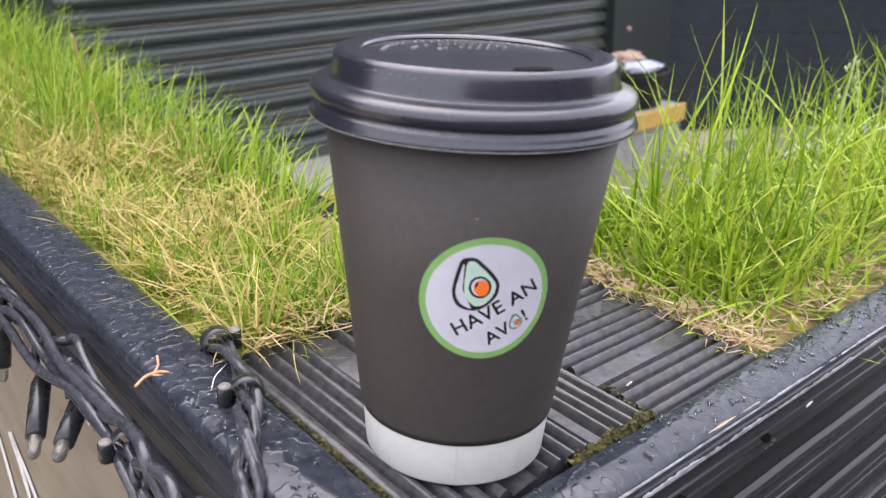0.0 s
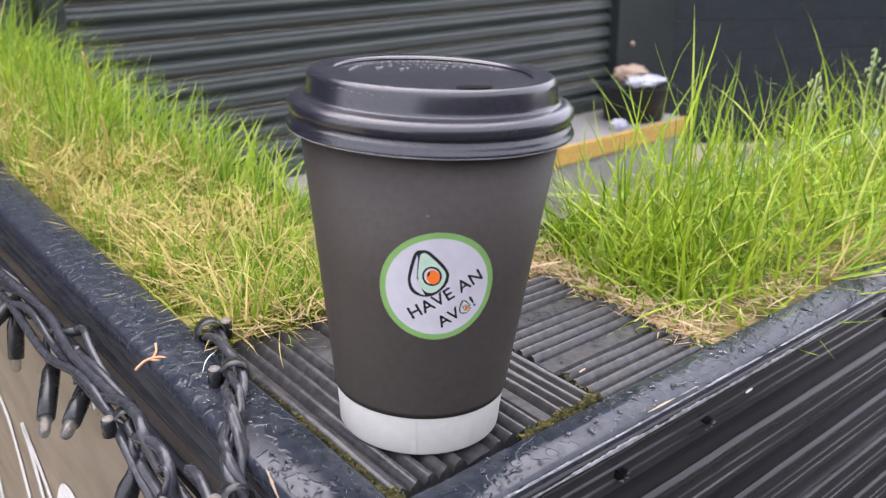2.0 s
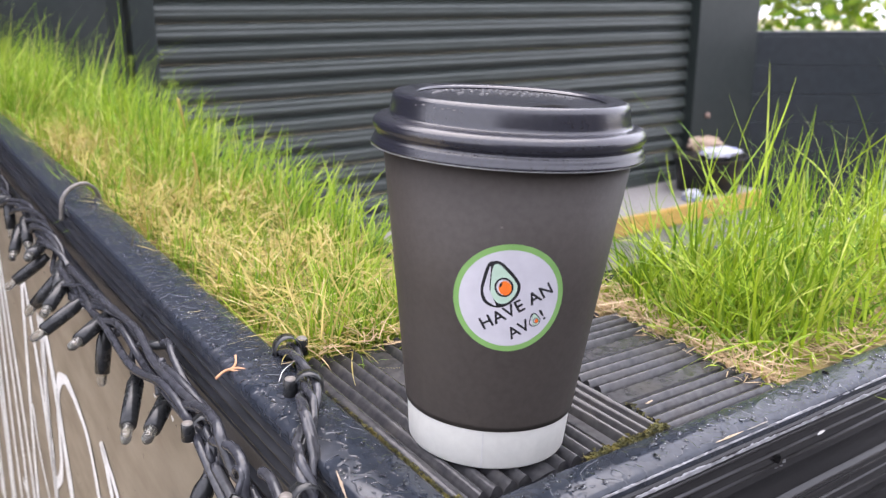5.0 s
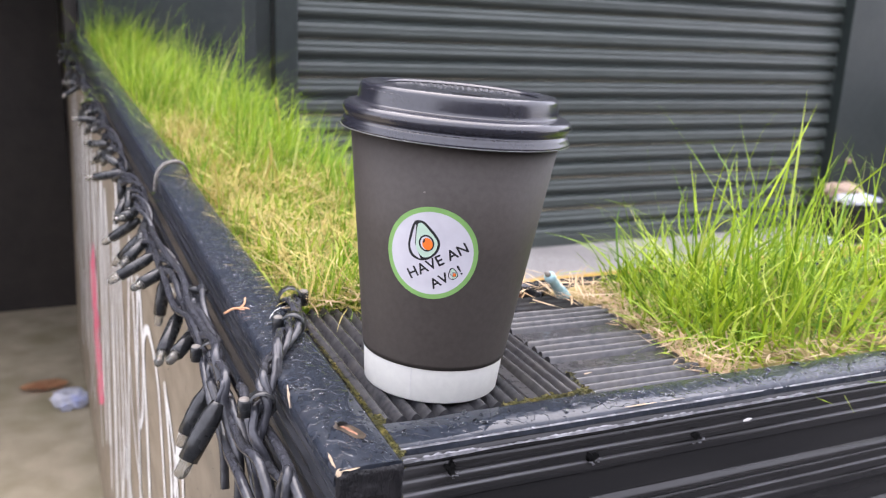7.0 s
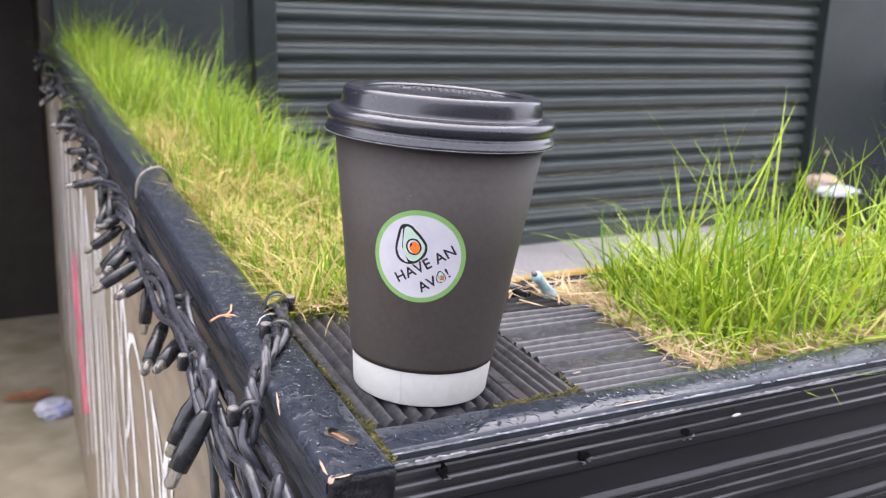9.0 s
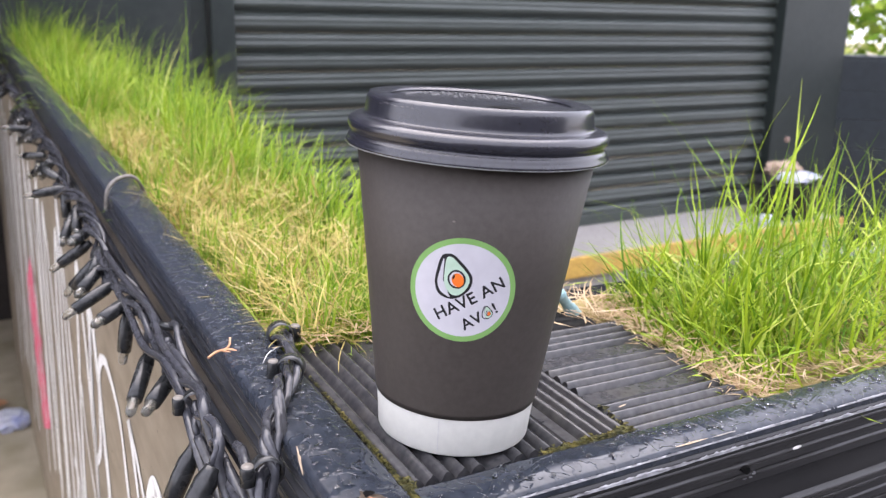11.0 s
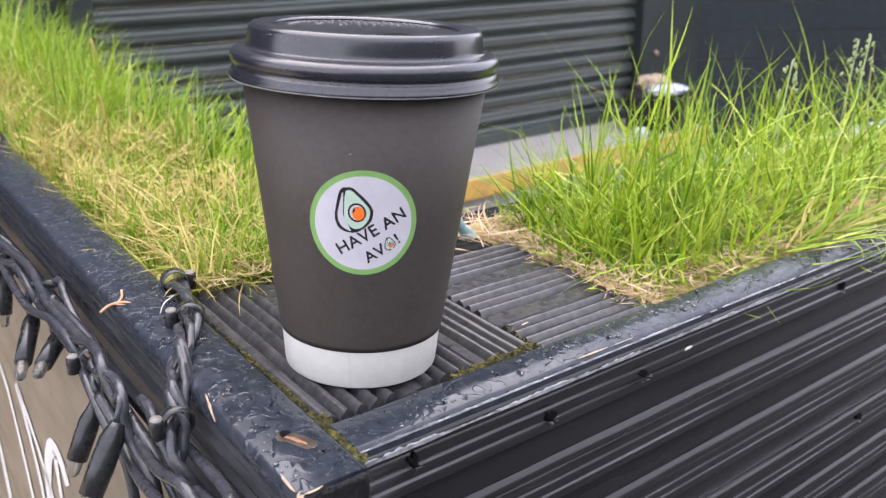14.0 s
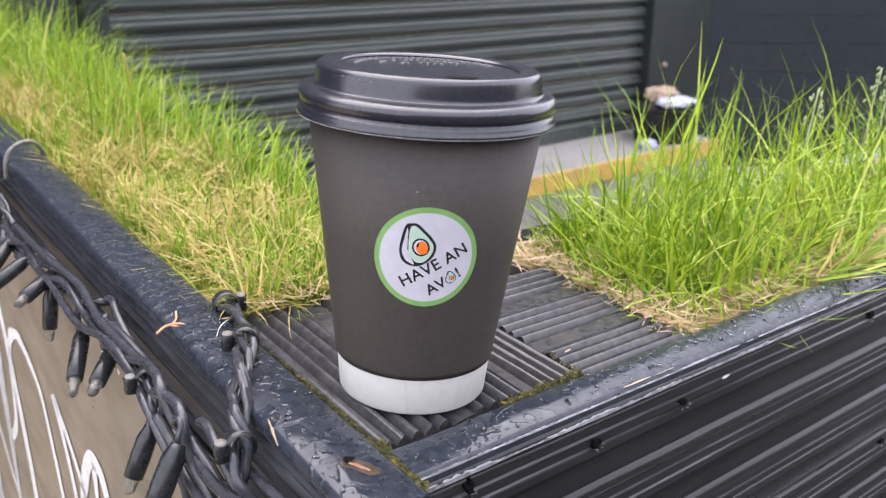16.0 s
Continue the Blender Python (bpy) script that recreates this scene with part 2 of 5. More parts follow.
M_FLESH = mat("pale_green_print", (0.44, 0.60, 0.47), (0.49, 0.64, 0.52), 0.35, None, 200, 30, bump=0.0)
M_PIT = mat("orange_print", (0.86, 0.17, 0.02), (0.90, 0.21, 0.03), 0.35, None, 200, 30, bump=0.0)
M_WIRE = mat("black_rubber_cable", (0.027, 0.028, 0.033), (0.054, 0.056, 0.066), 0.10, 0.22, 300, 50, (0.06, 0.06, 0.058), 0.3, 0.1)
M_SOCKET = mat("black_plastic_socket", (0.014, 0.015, 0.016), (0.028, 0.030, 0.032), 0.18, 0.34, 300, 60, bump=0.05)
M_TIP = mat("clear_bulb", (0.60, 0.59, 0.53), (0.8, 0.78, 0.72), 0.15, None, 300, 60, bump=0.1, transmission=0.9)
M_TAG = mat("grey_clip_tongue", (0.12, 0.11, 0.095), (0.22, 0.20, 0.18), 0.45, None, 300, 60)
M_TIPWIRE = mat("bare_tinned_wire", (0.55, 0.54, 0.52), (0.70, 0.69, 0.67), 0.25, None, 300, 60, bump=0.0, metal=0.9)
M_LIP_HIGHLIGHT = mat("pale_lip_highlight", (0.30, 0.30, 0.31), (0.45, 0.45, 0.46), 0.3, None, 300, 60, bump=0.0)
M_SHUT = mat("dark_green_grey_shutter", (0.050, 0.061, 0.056), (0.066, 0.078, 0.072), 0.26, 0.38, 60, 3, (0.085, 0.086, 0.084), 0.4, 0.05, 200, stretch=(0.15, 1, 1), objvar=0.10)
M_JAMB = mat("dark_green_frame_paint", (0.017, 0.024, 0.023), (0.023, 0.031, 0.029), 0.4, 0.55, 50, 4, (0.045, 0.05, 0.048), 0.4, 0.08, 120)
M_PANEL = mat("blue_black_panel_paint", (0.018, 0.024, 0.028), (0.026, 0.033, 0.039), 0.4, 0.55, 40, 3, (0.028, 0.032, 0.037), 0.4, 0.08, 90)
M_DARK = mat("dark_brown_board_wall", (0.016, 0.013, 0.0115), (0.027, 0.022, 0.0195), 0.6, None, 20, 2, (0.038, 0.030, 0.024), 0.4, 0.1)
M_GROUND = mat("damp_paving", (0.33, 0.285, 0.19), (0.45, 0.385, 0.28), 0.55, 0.8, 14, 2.2, (0.17, 0.16, 0.07), 0.7, 0.3, 90)
M_ASPHALT = mat("wet_asphalt", (0.030, 0.030, 0.032), (0.060, 0.060, 0.062), 0.5, 0.8, 120, 3, (0.04, 0.04, 0.04), 0.4, 0.4)
M_YARD = mat("damp_grey_brown_paving", (0.12, 0.11, 0.095), (0.19, 0.175, 0.15), 0.5, 0.75, 30, 3, (0.08, 0.075, 0.06), 0.5, 0.3)
M_REAR_WALL = mat("dull_brown_render", (0.07, 0.065, 0.06), (0.11, 0.10, 0.09), 0.8, None, 20, 1.5, (0.05, 0.048, 0.045), 0.5, 0.2)
M_LEDGE = mat("grey_concrete_step", (0.26, 0.245, 0.235), (0.36, 0.345, 0.33), 0.6, 0.8, 70, 4, (0.20, 0.19, 0.18), 0.5, 0.25)
M_YELLOW = mat("worn_yellow_paint", (0.50, 0.30, 0.07), (0.66, 0.42, 0.10), 0.55, None, 80, 12, (0.34, 0.24, 0.12), 0.6, 0.2)
M_TEAL = mat("pale_blue_plastic", (0.22, 0.38, 0.42), (0.36, 0.53, 0.57), 0.4, None, 400, 90, bump=0.2)
M_BIN = mat("black_bin_plastic", (0.010, 0.010, 0.011), (0.020, 0.020, 0.022), 0.3, 0.5, 60, 12, bump=0.2)
M_PAPER = mat("white_blue_paper", (0.42, 0.44, 0.51), (0.60, 0.60, 0.64), 0.6, None, 60, 22, (0.22, 0.28, 0.62), 0.8, 0.2)
M_CARD = mat("pale_cardboard", (0.38, 0.27, 0.20), (0.50, 0.38, 0.29), 0.8, None, 60, 14)
M_PEACH = mat("peach_paper", (0.30, 0.20, 0.17), (0.38, 0.27, 0.22), 0.7, None, 60, 14)
M_LEAF = mat("dead_orange_leaf", (0.50, 0.24, 0.12), (0.62, 0.36, 0.20), 0.7, None, 60, 20)
M_DROP = mat("water", (0.9, 0.9, 0.9), (1, 1, 1), 0.02, None, 100, 10, bump=0.0, transmission=1.0, ior=1.33)


def blade_mat(name, c1, c2, c3, through=0.35):
    m = bpy.data.materials.new(name)
    m.use_nodes = True
    t = m.node_tree
    n = t.nodes
    p = n["Principled BSDF"]
    geo = n.new("ShaderNodeNewGeometry")
    ramp = n.new("ShaderNodeValToRGB")
    e = ramp.color_ramp.elements
    e[0].position, e[0].color = 0.0, (*c1, 1)
    e[1].position, e[1].color = 0.85, (*c2, 1)
    e.new(1.0).color = (*c3, 1)
    link(t, geo.outputs["Random Per Island"], ramp.inputs[0])
    tc = n.new("ShaderNodeTexCoord")
    ns = n.new("ShaderNodeTexNoise")
    ns.inputs["Scale"].default_value = 60
    link(t, tc.outputs["Object"], ns.inputs["Vector"])
    mr = n.new("ShaderNodeMapRange")
    mr.inputs[3].default_value, mr.inputs[4].default_value = 0.75, 1.25
    link(t, ns.outputs["Fac"], mr.inputs[0])
    hv = n.new("ShaderNodeHueSaturation")
    link(t, mr.outputs[0], hv.inputs["Value"])
    link(t, ramp.outputs[0], hv.inputs["Color"])
    link(t, hv.outputs[0], p.inputs["Base Color"])
    p.inputs["Roughness"].default_value = 0.5
    p.inputs["Specular IOR Level"].default_value = 0.25
    tr = n.new("ShaderNodeBsdfTranslucent")
    link(t, hv.outputs[0], tr.inputs["Color"])
    mx = n.new("ShaderNodeMixShader")
    mx.inputs[0].default_value = through
    link(t, p.outputs[0], mx.inputs[1])
    link(t, tr.outputs[0], mx.inputs[2])
    link(t, mx.outputs[0], n["Material Output"].inputs["Surface"])
    return m


M_GRASS = blade_mat("fresh_grass", (0.085, 0.19, 0.010), (0.31, 0.44, 0.032), (0.48, 0.51, 0.15), 0.34)
M_GRASS_LONG = blade_mat("long_grass", (0.075, 0.175, 0.008), (0.35, 0.47, 0.030), (0.50, 0.52, 0.15), 0.28)
M_STRAW = blade_mat("dry_grass", (0.30, 0.24, 0.065), (0.50, 0.41, 0.13), (0.62, 0.52, 0.27), 0.3)
M_STRAW_TAN = blade_mat("tan_dead_grass", (0.34, 0.23, 0.12), (0.56, 0.42, 0.26), (0.66, 0.54, 0.38), 0.25)
M_SEED = blade_mat("grass_seed_head", (0.32, 0.42, 0.18), (0.46, 0.52, 0.28), (0.5, 0.5, 0.3), 0.2)

# ------------------------------------------------------------------ setting
ground_verts, ground_faces = [], []
NG = 60
for j in range(NG + 1):
    for i in range(NG + 1):
        u, v = (i / NG * 2 - 1), (j / NG * 2 - 1)
        x, y = 40 * u * abs(u) ** 1.5, 1 + 40 * v * abs(v) ** 1.5
        ground_verts.append((x, y, 0.004 * noise.noise((x * 3, y * 3, 0))))
for j in range(NG):
    for i in range(NG):
        a = j * (NG + 1) + i
        ground_faces.append((a, a + 1, a + NG + 2, a + NG + 1))
ground = new("ground", mesh_from("ground", ground_verts, ground_faces, M_GROUND, True))
tagged(ground, "damp brown-grey paving with greenish stains", "ground", kind="structure")

Y_SHOP = 1.90
yard = part("pavement", a_box(0.20, 14.0, 0.301, 1.589, -0.03, 0.012), M_YARD)
tagged(yard, "damp grey-brown paving between planter and step", "pavement", kind="structure")
# unseen dark sheet, added so the front boards mirror less bright ground
road = part("road", a_box(-14.0, 14.0, -4.99, 0.30, -0.03, 0.012), M_ASPHALT)
tagged(road, "unseen dark asphalt sheet added in front to darken reflections", "road", kind="structure")
# unseen wall added behind the viewer to darken reflections and cut low sky
wall_s = part("wall_south_added", a_box(-6.0, 9.0, -5.2, -5.0, -0.02, 2.6), M_REAR_WALL)
tagged(wall_s, "unseen dull brown-grey wall added behind the viewer to darken reflections", "wall", kind="structure")
ledge = part("step", a_box(0.0, 2.53, 1.607, 1.93, -0.02, 0.2, bevel=0.006), M_LEDGE)
tagged(ledge, "grey concrete step below the shutter", "step", kind="structure")
nose = part("trim", a_box(0.0, 2.53, 1.590, 1.606, 0.143, 0.203, bevel=0.004), M_YELLOW)
tagged(nose, "worn yellow-painted nosing along the concrete step", "trim", kind="structure")

wall_l = part("wall_left", a_box(0.0, 0.44, 1.90, 2.02, -0.02, 2.5), M_JAMB)
tagged(wall_l, "dark green-black panelled wall beside the shutter", "wall", kind="structure")
part("panel", a_box(0.05, 0.40, 1.885, 1.899, 0.25, 2.35, bevel=0.004), M_JAMB, wall_l)
wall_n = part("wall_north", a_box(-3.0, -0.001, 2.37, 2.5, -0.02, 2.5), M_DARK)
tagged(wall_n, "dark brown wall in the shaded recess", "wall", kind="structure")
# unseen side wall and low soffit, added to keep daylight out of the recess
wall_w = part("wall_west_added", a_box(-1.4, -1.3, 1.2, 2.369, -0.02, 2.5), M_DARK)
tagged(wall_w, "unseen dark side wall added to dim the recess", "wall", kind="structure")
shade_soffit = part("ceiling_recess_added", a_box(-1.3, -0.031, 1.35, 2.369, 1.25, 1.33), M_DARK)
tagged(shade_soffit, "unseen dark low soffit added to dim the recess", "ceiling", kind="structure")
wall_r2 = part("wall_recess", a_box(-0.03, -0.002, 1.92, 2.369, -0.02, 2.5), M_DARK)
tagged(wall_r2, "dark return wall of the recess", "wall", kind="structure")
ceiling = part("ceiling", a_box(-3.0, 2.80, 1.88, 2.6, 2.5, 2.6), M_DARK)
tagged(ceiling, "dark soffit over the shop front", "ceiling", kind="structure")

# the wall beside the shutter turns towards the viewer
wr = Matrix.Translation((2.80, 1.90, 0)) @ Matrix.Rotation(radians(-40), 4, "Z")
wall_e = part("wall_east", a_box(0, 3.4, 0, 0.12, -0.02, 0.735), M_PANEL, m=wr)
tagged(wall_e, "blue-black boarded wall beside the shop front", "wall", kind="structure")
for k in range(6):
    z0 = 0.06 + k * 0.110
    part("board", a_box(0.01, 3.39, -0.012, -0.001, z0, z0 + 0.1085, bevel=0.0008), M_PANEL, wall_e)

# ------------------------------------------------------------------ roller shutter
shutter = root("roller_shutter", Matrix.Translation((0, Y_SHOP, 0)), lean=False)
tagged(shutter, "closed dark green-grey metal roller shutter above a step", "roller shutter")
X0, X1, PITCH = 0.503, 2.449, 0.0985
prof = []
for s, d in ((0, 0.002), (0.03, 0.008), (0.10, 0.0125), (0.17, 0.0135), (0.22, 0.0115), (0.25, 0.0145), (0.32, 0.0150), (0.39, 0.0125), (0.45, 0.006), (0.49, 0.001),
             (0.52, 0.002), (0.56, 0.008), (0.63, 0.0125), (0.72, 0.0140), (0.75, 0.0125), (0.78, 0.0145), (0.84, 0.0135), (0.91, 0.0100), (0.97, 0.004), (1.0, 0.001)):
    prof.append((-(0.0140 + (d - 0.0140) * 1.7), -s * PITCH))
sv, sf = [], []
for x in (X0, X1):
    sv += [(x, y, z) for y, z in prof]
k = len(prof)
for i in range(k - 1):
    sf.append((i, i + 1, k + i + 1, k + i))
slat_mesh = mesh_from("slat", sv, sf, M_SHUT, True)
for i in range(23):
    part("slat", slat_mesh, None, shutter, m=Matrix.Translation((0, 0.02, 0.212 + (i + 1) * PITCH)))
part("bottom_bar", a_box(X0, X1, -0.004, 0.03, 0.2005, 0.236, bevel=0.003), M_SHUT, shutter)
part("jamb", a_box(0.445, 0.503, -0.03, 0.06, 0.2005, 2.5, bevel=0.003), M_JAMB, shutter)
jr = part("jamb", a_box(2.449, 2.80, -0.03, 0.06, 0.2005, 2.5, bevel=0.003), M_JAMB, shutter)
# greenery in the daylight behind the low wall
hr0 = random.Random(3)
hv_, hf_ = [], []
for k in range(9000):
    a = hr0.random()
    c = Vector((4.5 + 4.2 * a, 5.2 - 3.6 * a, 0.0)) + Vector((hr0.gauss(0, 0.35), hr0.gauss(0, 0.35), 2.1 * hr0.random() ** 0.8 * (0.8 + 0.25 * noise.noise((a * 9, 0, 0)))))
    d = Vector((hr0.gauss(0, 1), hr0.gauss(0, 1), hr0.gauss(0, 1))).normalized()
    s = d.orthogonal().normalized() * hr0.uniform(0.02, 0.05)
    o = len(hv_)
    d = d * hr0.uniform(0.04, 0.10)
    hv_ += [tuple(c - d), tuple(c + s), tuple(c + d), tuple(c - s)]
    hf_.append((o, o + 1, o + 2, o + 3))
hedge = new("hedge", mesh_from("hedge", hv_, hf_, M_GRASS))
tagged(hedge, "sunlit yellow-green hedge beyond the low wall", "hedge", kind="stuff")

bmk = bmesh.new()
bmesh.ops.create_uvsphere(bmk, u_segments=12, v_segments=8, radius=0.010)
part("lock_knob", bmk, M_PEACH, jr, "small pinkish lock knob", True, Matrix.Translation((2.53, -0.036, 0.438)))

# ------------------------------------------------------------------ planter
BW = 0.097


def deck_profile(depth=0.0040, per=9):
    """Across a decking board: three sets of four ridges, with two flats."""
    pts = []
    for start in (0.0, 0.036, 0.072):
        for q in range(4):
            for k in range(per):
                f = k / (per - 1)
                h = math.sin(math.pi * min(max(f, 0.01), 0.99)) ** 0.75
                pts.append((start + (q + f) * 0.00625, -depth * (1 - h)))
        if start < 0.07:
            pts += [(start + 0.0262, -depth * 0.4), (start + 0.0348, -depth * 0.4)]
    return pts


def edge_profile(depth=0.0040, per=9):
    """Across the shelf board beside the rail: three ridged sets, and a wide round shoulder at the rail."""
    pts = []
    for start, pitch in ((0.0, 0.0055), (0.029, 0.00625), (0.0655, 0.00615)):
        for q in range(4):
            for k in range(per):
                f = k / (per - 1)
                h = math.sin(math.pi * min(max(f, 0.01), 0.99)) ** 0.75
                pts.append((start + (q + f) * pitch, -depth * (1 - h)))
        if start < 0.06:
            pts += [(start + 4 * pitch + 0.0010, -depth * 0.5), (start + 4 * pitch + 0.0060, -depth * 0.5)]
    return pts + [(0.0905, -depth * 0.55), (0.0917, -0.0008), (0.0930, 0.0), (0.0950, -0.0002), (0.0963, -0.0012), (0.0970, -0.0032)]


def clad_profile(per=11):
    """Across a cladding board: three sets of four round ridges, with wide sunken flats between."""
    pts = []
    for start in (0.0, 0.036, 0.072):
        for q in range(4):
            for k in range(per):
                f = k / (per - 1)
                h = math.sin(math.pi * min(max(f, 0.01), 0.99)) ** 0.6
                crest, deep = (-0.0009, 0.0013) if q else (0.0, 0.0022)
                pts.append((start + (q + f) * 0.0056, crest - deep * (1 - h)))
        pts += [(start + 0.0230, -0.0026), (start + (0.0356 if start < 0.07 else 0.0348), -0.0026)]
    return pts


def deck_board(length, thick, wobble=0.0003, seg=24, seed=0, both=False, top=None):
    """A board along x, ridged on top (z = 0), its width along y."""
    top = top or deck_profile()
    rr = random.Random(seed)
    verts, faces = [], []
    under = [(y, -thick - h) for y, h in reversed(top)] if both else [(top[-1][0], -thick), (0.0, -thick)]
    ring = [(y, h) for y, h in top] + under
    n = len(ring)
    for i in range(seg + 1):
        x = length * i / seg
        for y, h in ring:
            j = wobble * noise.noise((x * 25 + seed, y * 160, h * 90 + seed))
            jx = 0.0012 * noise.noise((y * 400, h * 300, seed)) if i in (0, seg) else 0.0
            verts.append((x + jx, y, h + j))
    for i in range(seg):
        for q in range(n):
            p = (q + 1) % n
            faces.append((i * n + q, (i + 1) * n + q, (i + 1) * n + p, i * n + p))
    faces.append(tuple(range(n)))
    faces.append(tuple(reversed(range(seg * n, seg * n + n))))
    return verts, faces


def board_mesh(name, length, thick, material, seed=0, seg=24, top=None):
    me = mesh_from(name, *deck_board(length, thick, seg=seg, seed=seed, top=top), material)
    me.shade_smooth()
    me.set_sharp_from_angle(angle=radians(50))
    return me


planter = root("planter")
tagged(planter, "corner planter clad in wet black grooved decking boards", "planter")
FRONT_END, BACK_END = 2.2, 1.86
# front cladding: boards on edge, ridges outwards
front_mesh = board_mesh("board", FRONT_END, 0.0185, M_FRONT, 3, 120, clad_profile())
front_mesh2 = board_mesh("board", FRONT_END, 0.0185, M_FRONT, 4, 80, clad_profile())
to_front = Matrix(((1, 0, 0, 0.0005), (0, 0, -1, -0.0152), (0, -1, 0, 0), (0, 0, 0, 1)))
for k in range(6):
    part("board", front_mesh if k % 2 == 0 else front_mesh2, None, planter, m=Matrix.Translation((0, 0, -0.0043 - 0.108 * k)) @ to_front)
# smooth wet top edge of the front cladding, its arris worn with painted highlight


def rail(length, width, height, material, seed, seg):
    """A rail along x with rounded arrises, top at z = 0."""
    ring = [(0.0, -height), (0.0, -0.0022), (0.0007, -0.0007), (0.0022, 0.0), (width * 0.5, 0.0003), (width - 0.0022, 0.0), (width - 0.0007, -0.0007), (width, -0.0022), (width, -height)]
    verts, faces = [], []
    n = len(ring)
    for i in range(seg + 1):
        x = length * i / seg
        for y, z in ring:
            w = 0.0003 * noise.noise((x * 22 + seed, y * 50, 0.3)) + 0.0003 * noise.noise((x * 140, y * 160, seed))
            verts.append((x, y + w * 0.7, z + w))
    for i in range(seg):
        for q in range(n):
            p = (q + 1) % n
            faces.append((i * n + q, i * n + p, (i + 1) * n + p, (i + 1) * n + q))
    faces += [tuple(reversed(range(n))), tuple(range(seg * n, seg * n + n))]
    me = mesh_from("rail", verts, faces, material)
    me.shade_smooth()
    me.set_sharp_from_angle(angle=radians(45))
    return me


part("front_rail", rail(FRONT_END, 0.0186, 0.0042, M_TOP, 1.0, 160), None, planter, "smooth wet top edge, its arris worn with painted highlight", m=Matrix.Translation((0.0003, -0.0140, -0.0002)))
# left rail: a board on edge, grooved on both faces
RISE = Matrix.Rotation(0.0080, 4, "X")  # this rail climbs a little towards the shop
left_top = rail(BACK_END, 0.0255, 0.0058, M_TOP, 5.0, 140)
turn_left = Matrix(((0, -1, 0, -0.0015), (1, 0, 0, -0.0235), (0, 0, 1, 0.0003), (0, 0, 0, 1)))
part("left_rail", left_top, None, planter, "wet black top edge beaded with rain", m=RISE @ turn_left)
core = deck_board(BACK_END, 0.0235, seg=60, seed=9, both=True)
core_me = mesh_from("board", [(-0.0026 + h, -0.0235 + x, -0.0012 - y) for x, y, h in core[0]], core[1], M_SIDE)
core_me.shade_smooth()
core_me.set_sharp_from_angle(angle=radians(50))
part("board", core_me, None, planter, m=RISE)
# rough end grain on the front end of the left rail
egv, egf = [], []
NX, NZ = 26, 90
for j in range(NZ + 1):
    for i in range(NX + 1):
        u, v = i / NX, j / NZ
        x, z = -0.0265 + 0.0245 * u, -0.0008 - 0.094 * v
        d = 0.0005 * noise.noise((x * 700, z * 160, 4)) + 0.0009 * noise.noise((x * 120, z * 1100, 1)) + 0.0008 * noise.noise((x * 200, z * 90, 6))
        egv.append((x, -0.0252 - d + (0.0012 if i in (0, NX) or j == 0 else 0), z))
for j in range(NZ):
    for i in range(NX):
        a = j * (NX + 1) + i
        egf.append((a, a + NX + 1, a + NX + 2, a + 1))
part("end_grain", mesh_from("end_grain", egv, egf, M_END, True), None, planter, "split rough end grain")


def chip(name, x, y, z, l, w, h, material, turn=0.0, seed=0, tilt=(0, 0)):
    """A ragged flake of bare wood or paint."""
    rr = random.Random(seed)
    bm = bmesh.new()
    rim = []
    for k in range(14):
        a = 2 * math.pi * k / 14
        r = 1 + rr.uniform(-0.3, 0.25)
        rim.append(bm.verts.new((l / 2 * math.cos(a) * r, w / 2 * math.sin(a) * r, rr.uniform(-0.1, 0.3) * h)))
    c = bm.verts.new((rr.uniform(-0.1, 0.1) * l, 0, h))
    for k in range(14):
        bm.faces.new((rim[k], rim[(k + 1) % 14], c))
    return part(name, bm, material, planter, smooth=True, m=Matrix.Translation((x, y, z)) @ Matrix.Rotation(radians(turn), 4, "Z") @ Matrix.Rotation(radians(tilt[0]), 4, "X") @ Matrix.Rotation(radians(tilt[1]), 4, "Y"))


chip("knot", -0.0137, 0.0005, 0.0008, 0.0150, 0.0062, 0.0002, M_STAIN, 122, 3)
chip("knot", -0.0140, 0.0005, 0.0010, 0.0100, 0.0013, 0.0009, M_RUST, 118, 1)
chip("knot", -0.0150, 0.0045, 0.0015, 0.0045, 0.0030, 0.0006, M_HOLE, 20, 4)
chip("bare_corner", -0.0258, -0.0170, 0.0004, 0.009, 0.0011, 0.0003, M_BARE, 86, 2)
chip("bare_corner", -0.0215, -0.0242, 0.0002, 0.007, 0.0009, 0.0004, M_BARE, 3, 5)
chip("bare_corner", -0.0252, -0.0236, -0.0006, 0.0034, 0.0020, 0.0005, M_BARE, 40, 15, (25, -25))
for k in range(7):
    chip("splinter", -0.0125 + 0.0016 * ((k * 5) % 7) / 2, -0.0264, -0.0120 - 0.0011 * k, 0.0045 + 0.0006 * (k % 3), 0.0008, 0.0009, M_BARE if k % 3 else M_TAG, 0, 70 + k, (80, -35 + 9 * k))
chip("bare_corner", -0.0266, 0.0340, -0.0004, 0.011, 0.0011, 0.0004, M_BARE, 82, 6, (0, -25))
chip("bare_corner", -0.0110, -0.0262, -0.0150, 0.009, 0.0028, 0.0012, M_BARE, 0, 7, (80, 0))
chip("worn_paint_gleam", 0.1085, -0.0130, 0.0003, 0.016, 0.0011, 0.0003, M_BARE, 0, 9)
chip("worn_paint_gleam", 0.1250, -0.0133, 0.0003, 0.012, 0.0008, 0.0003, M_TAG, 0, 10)


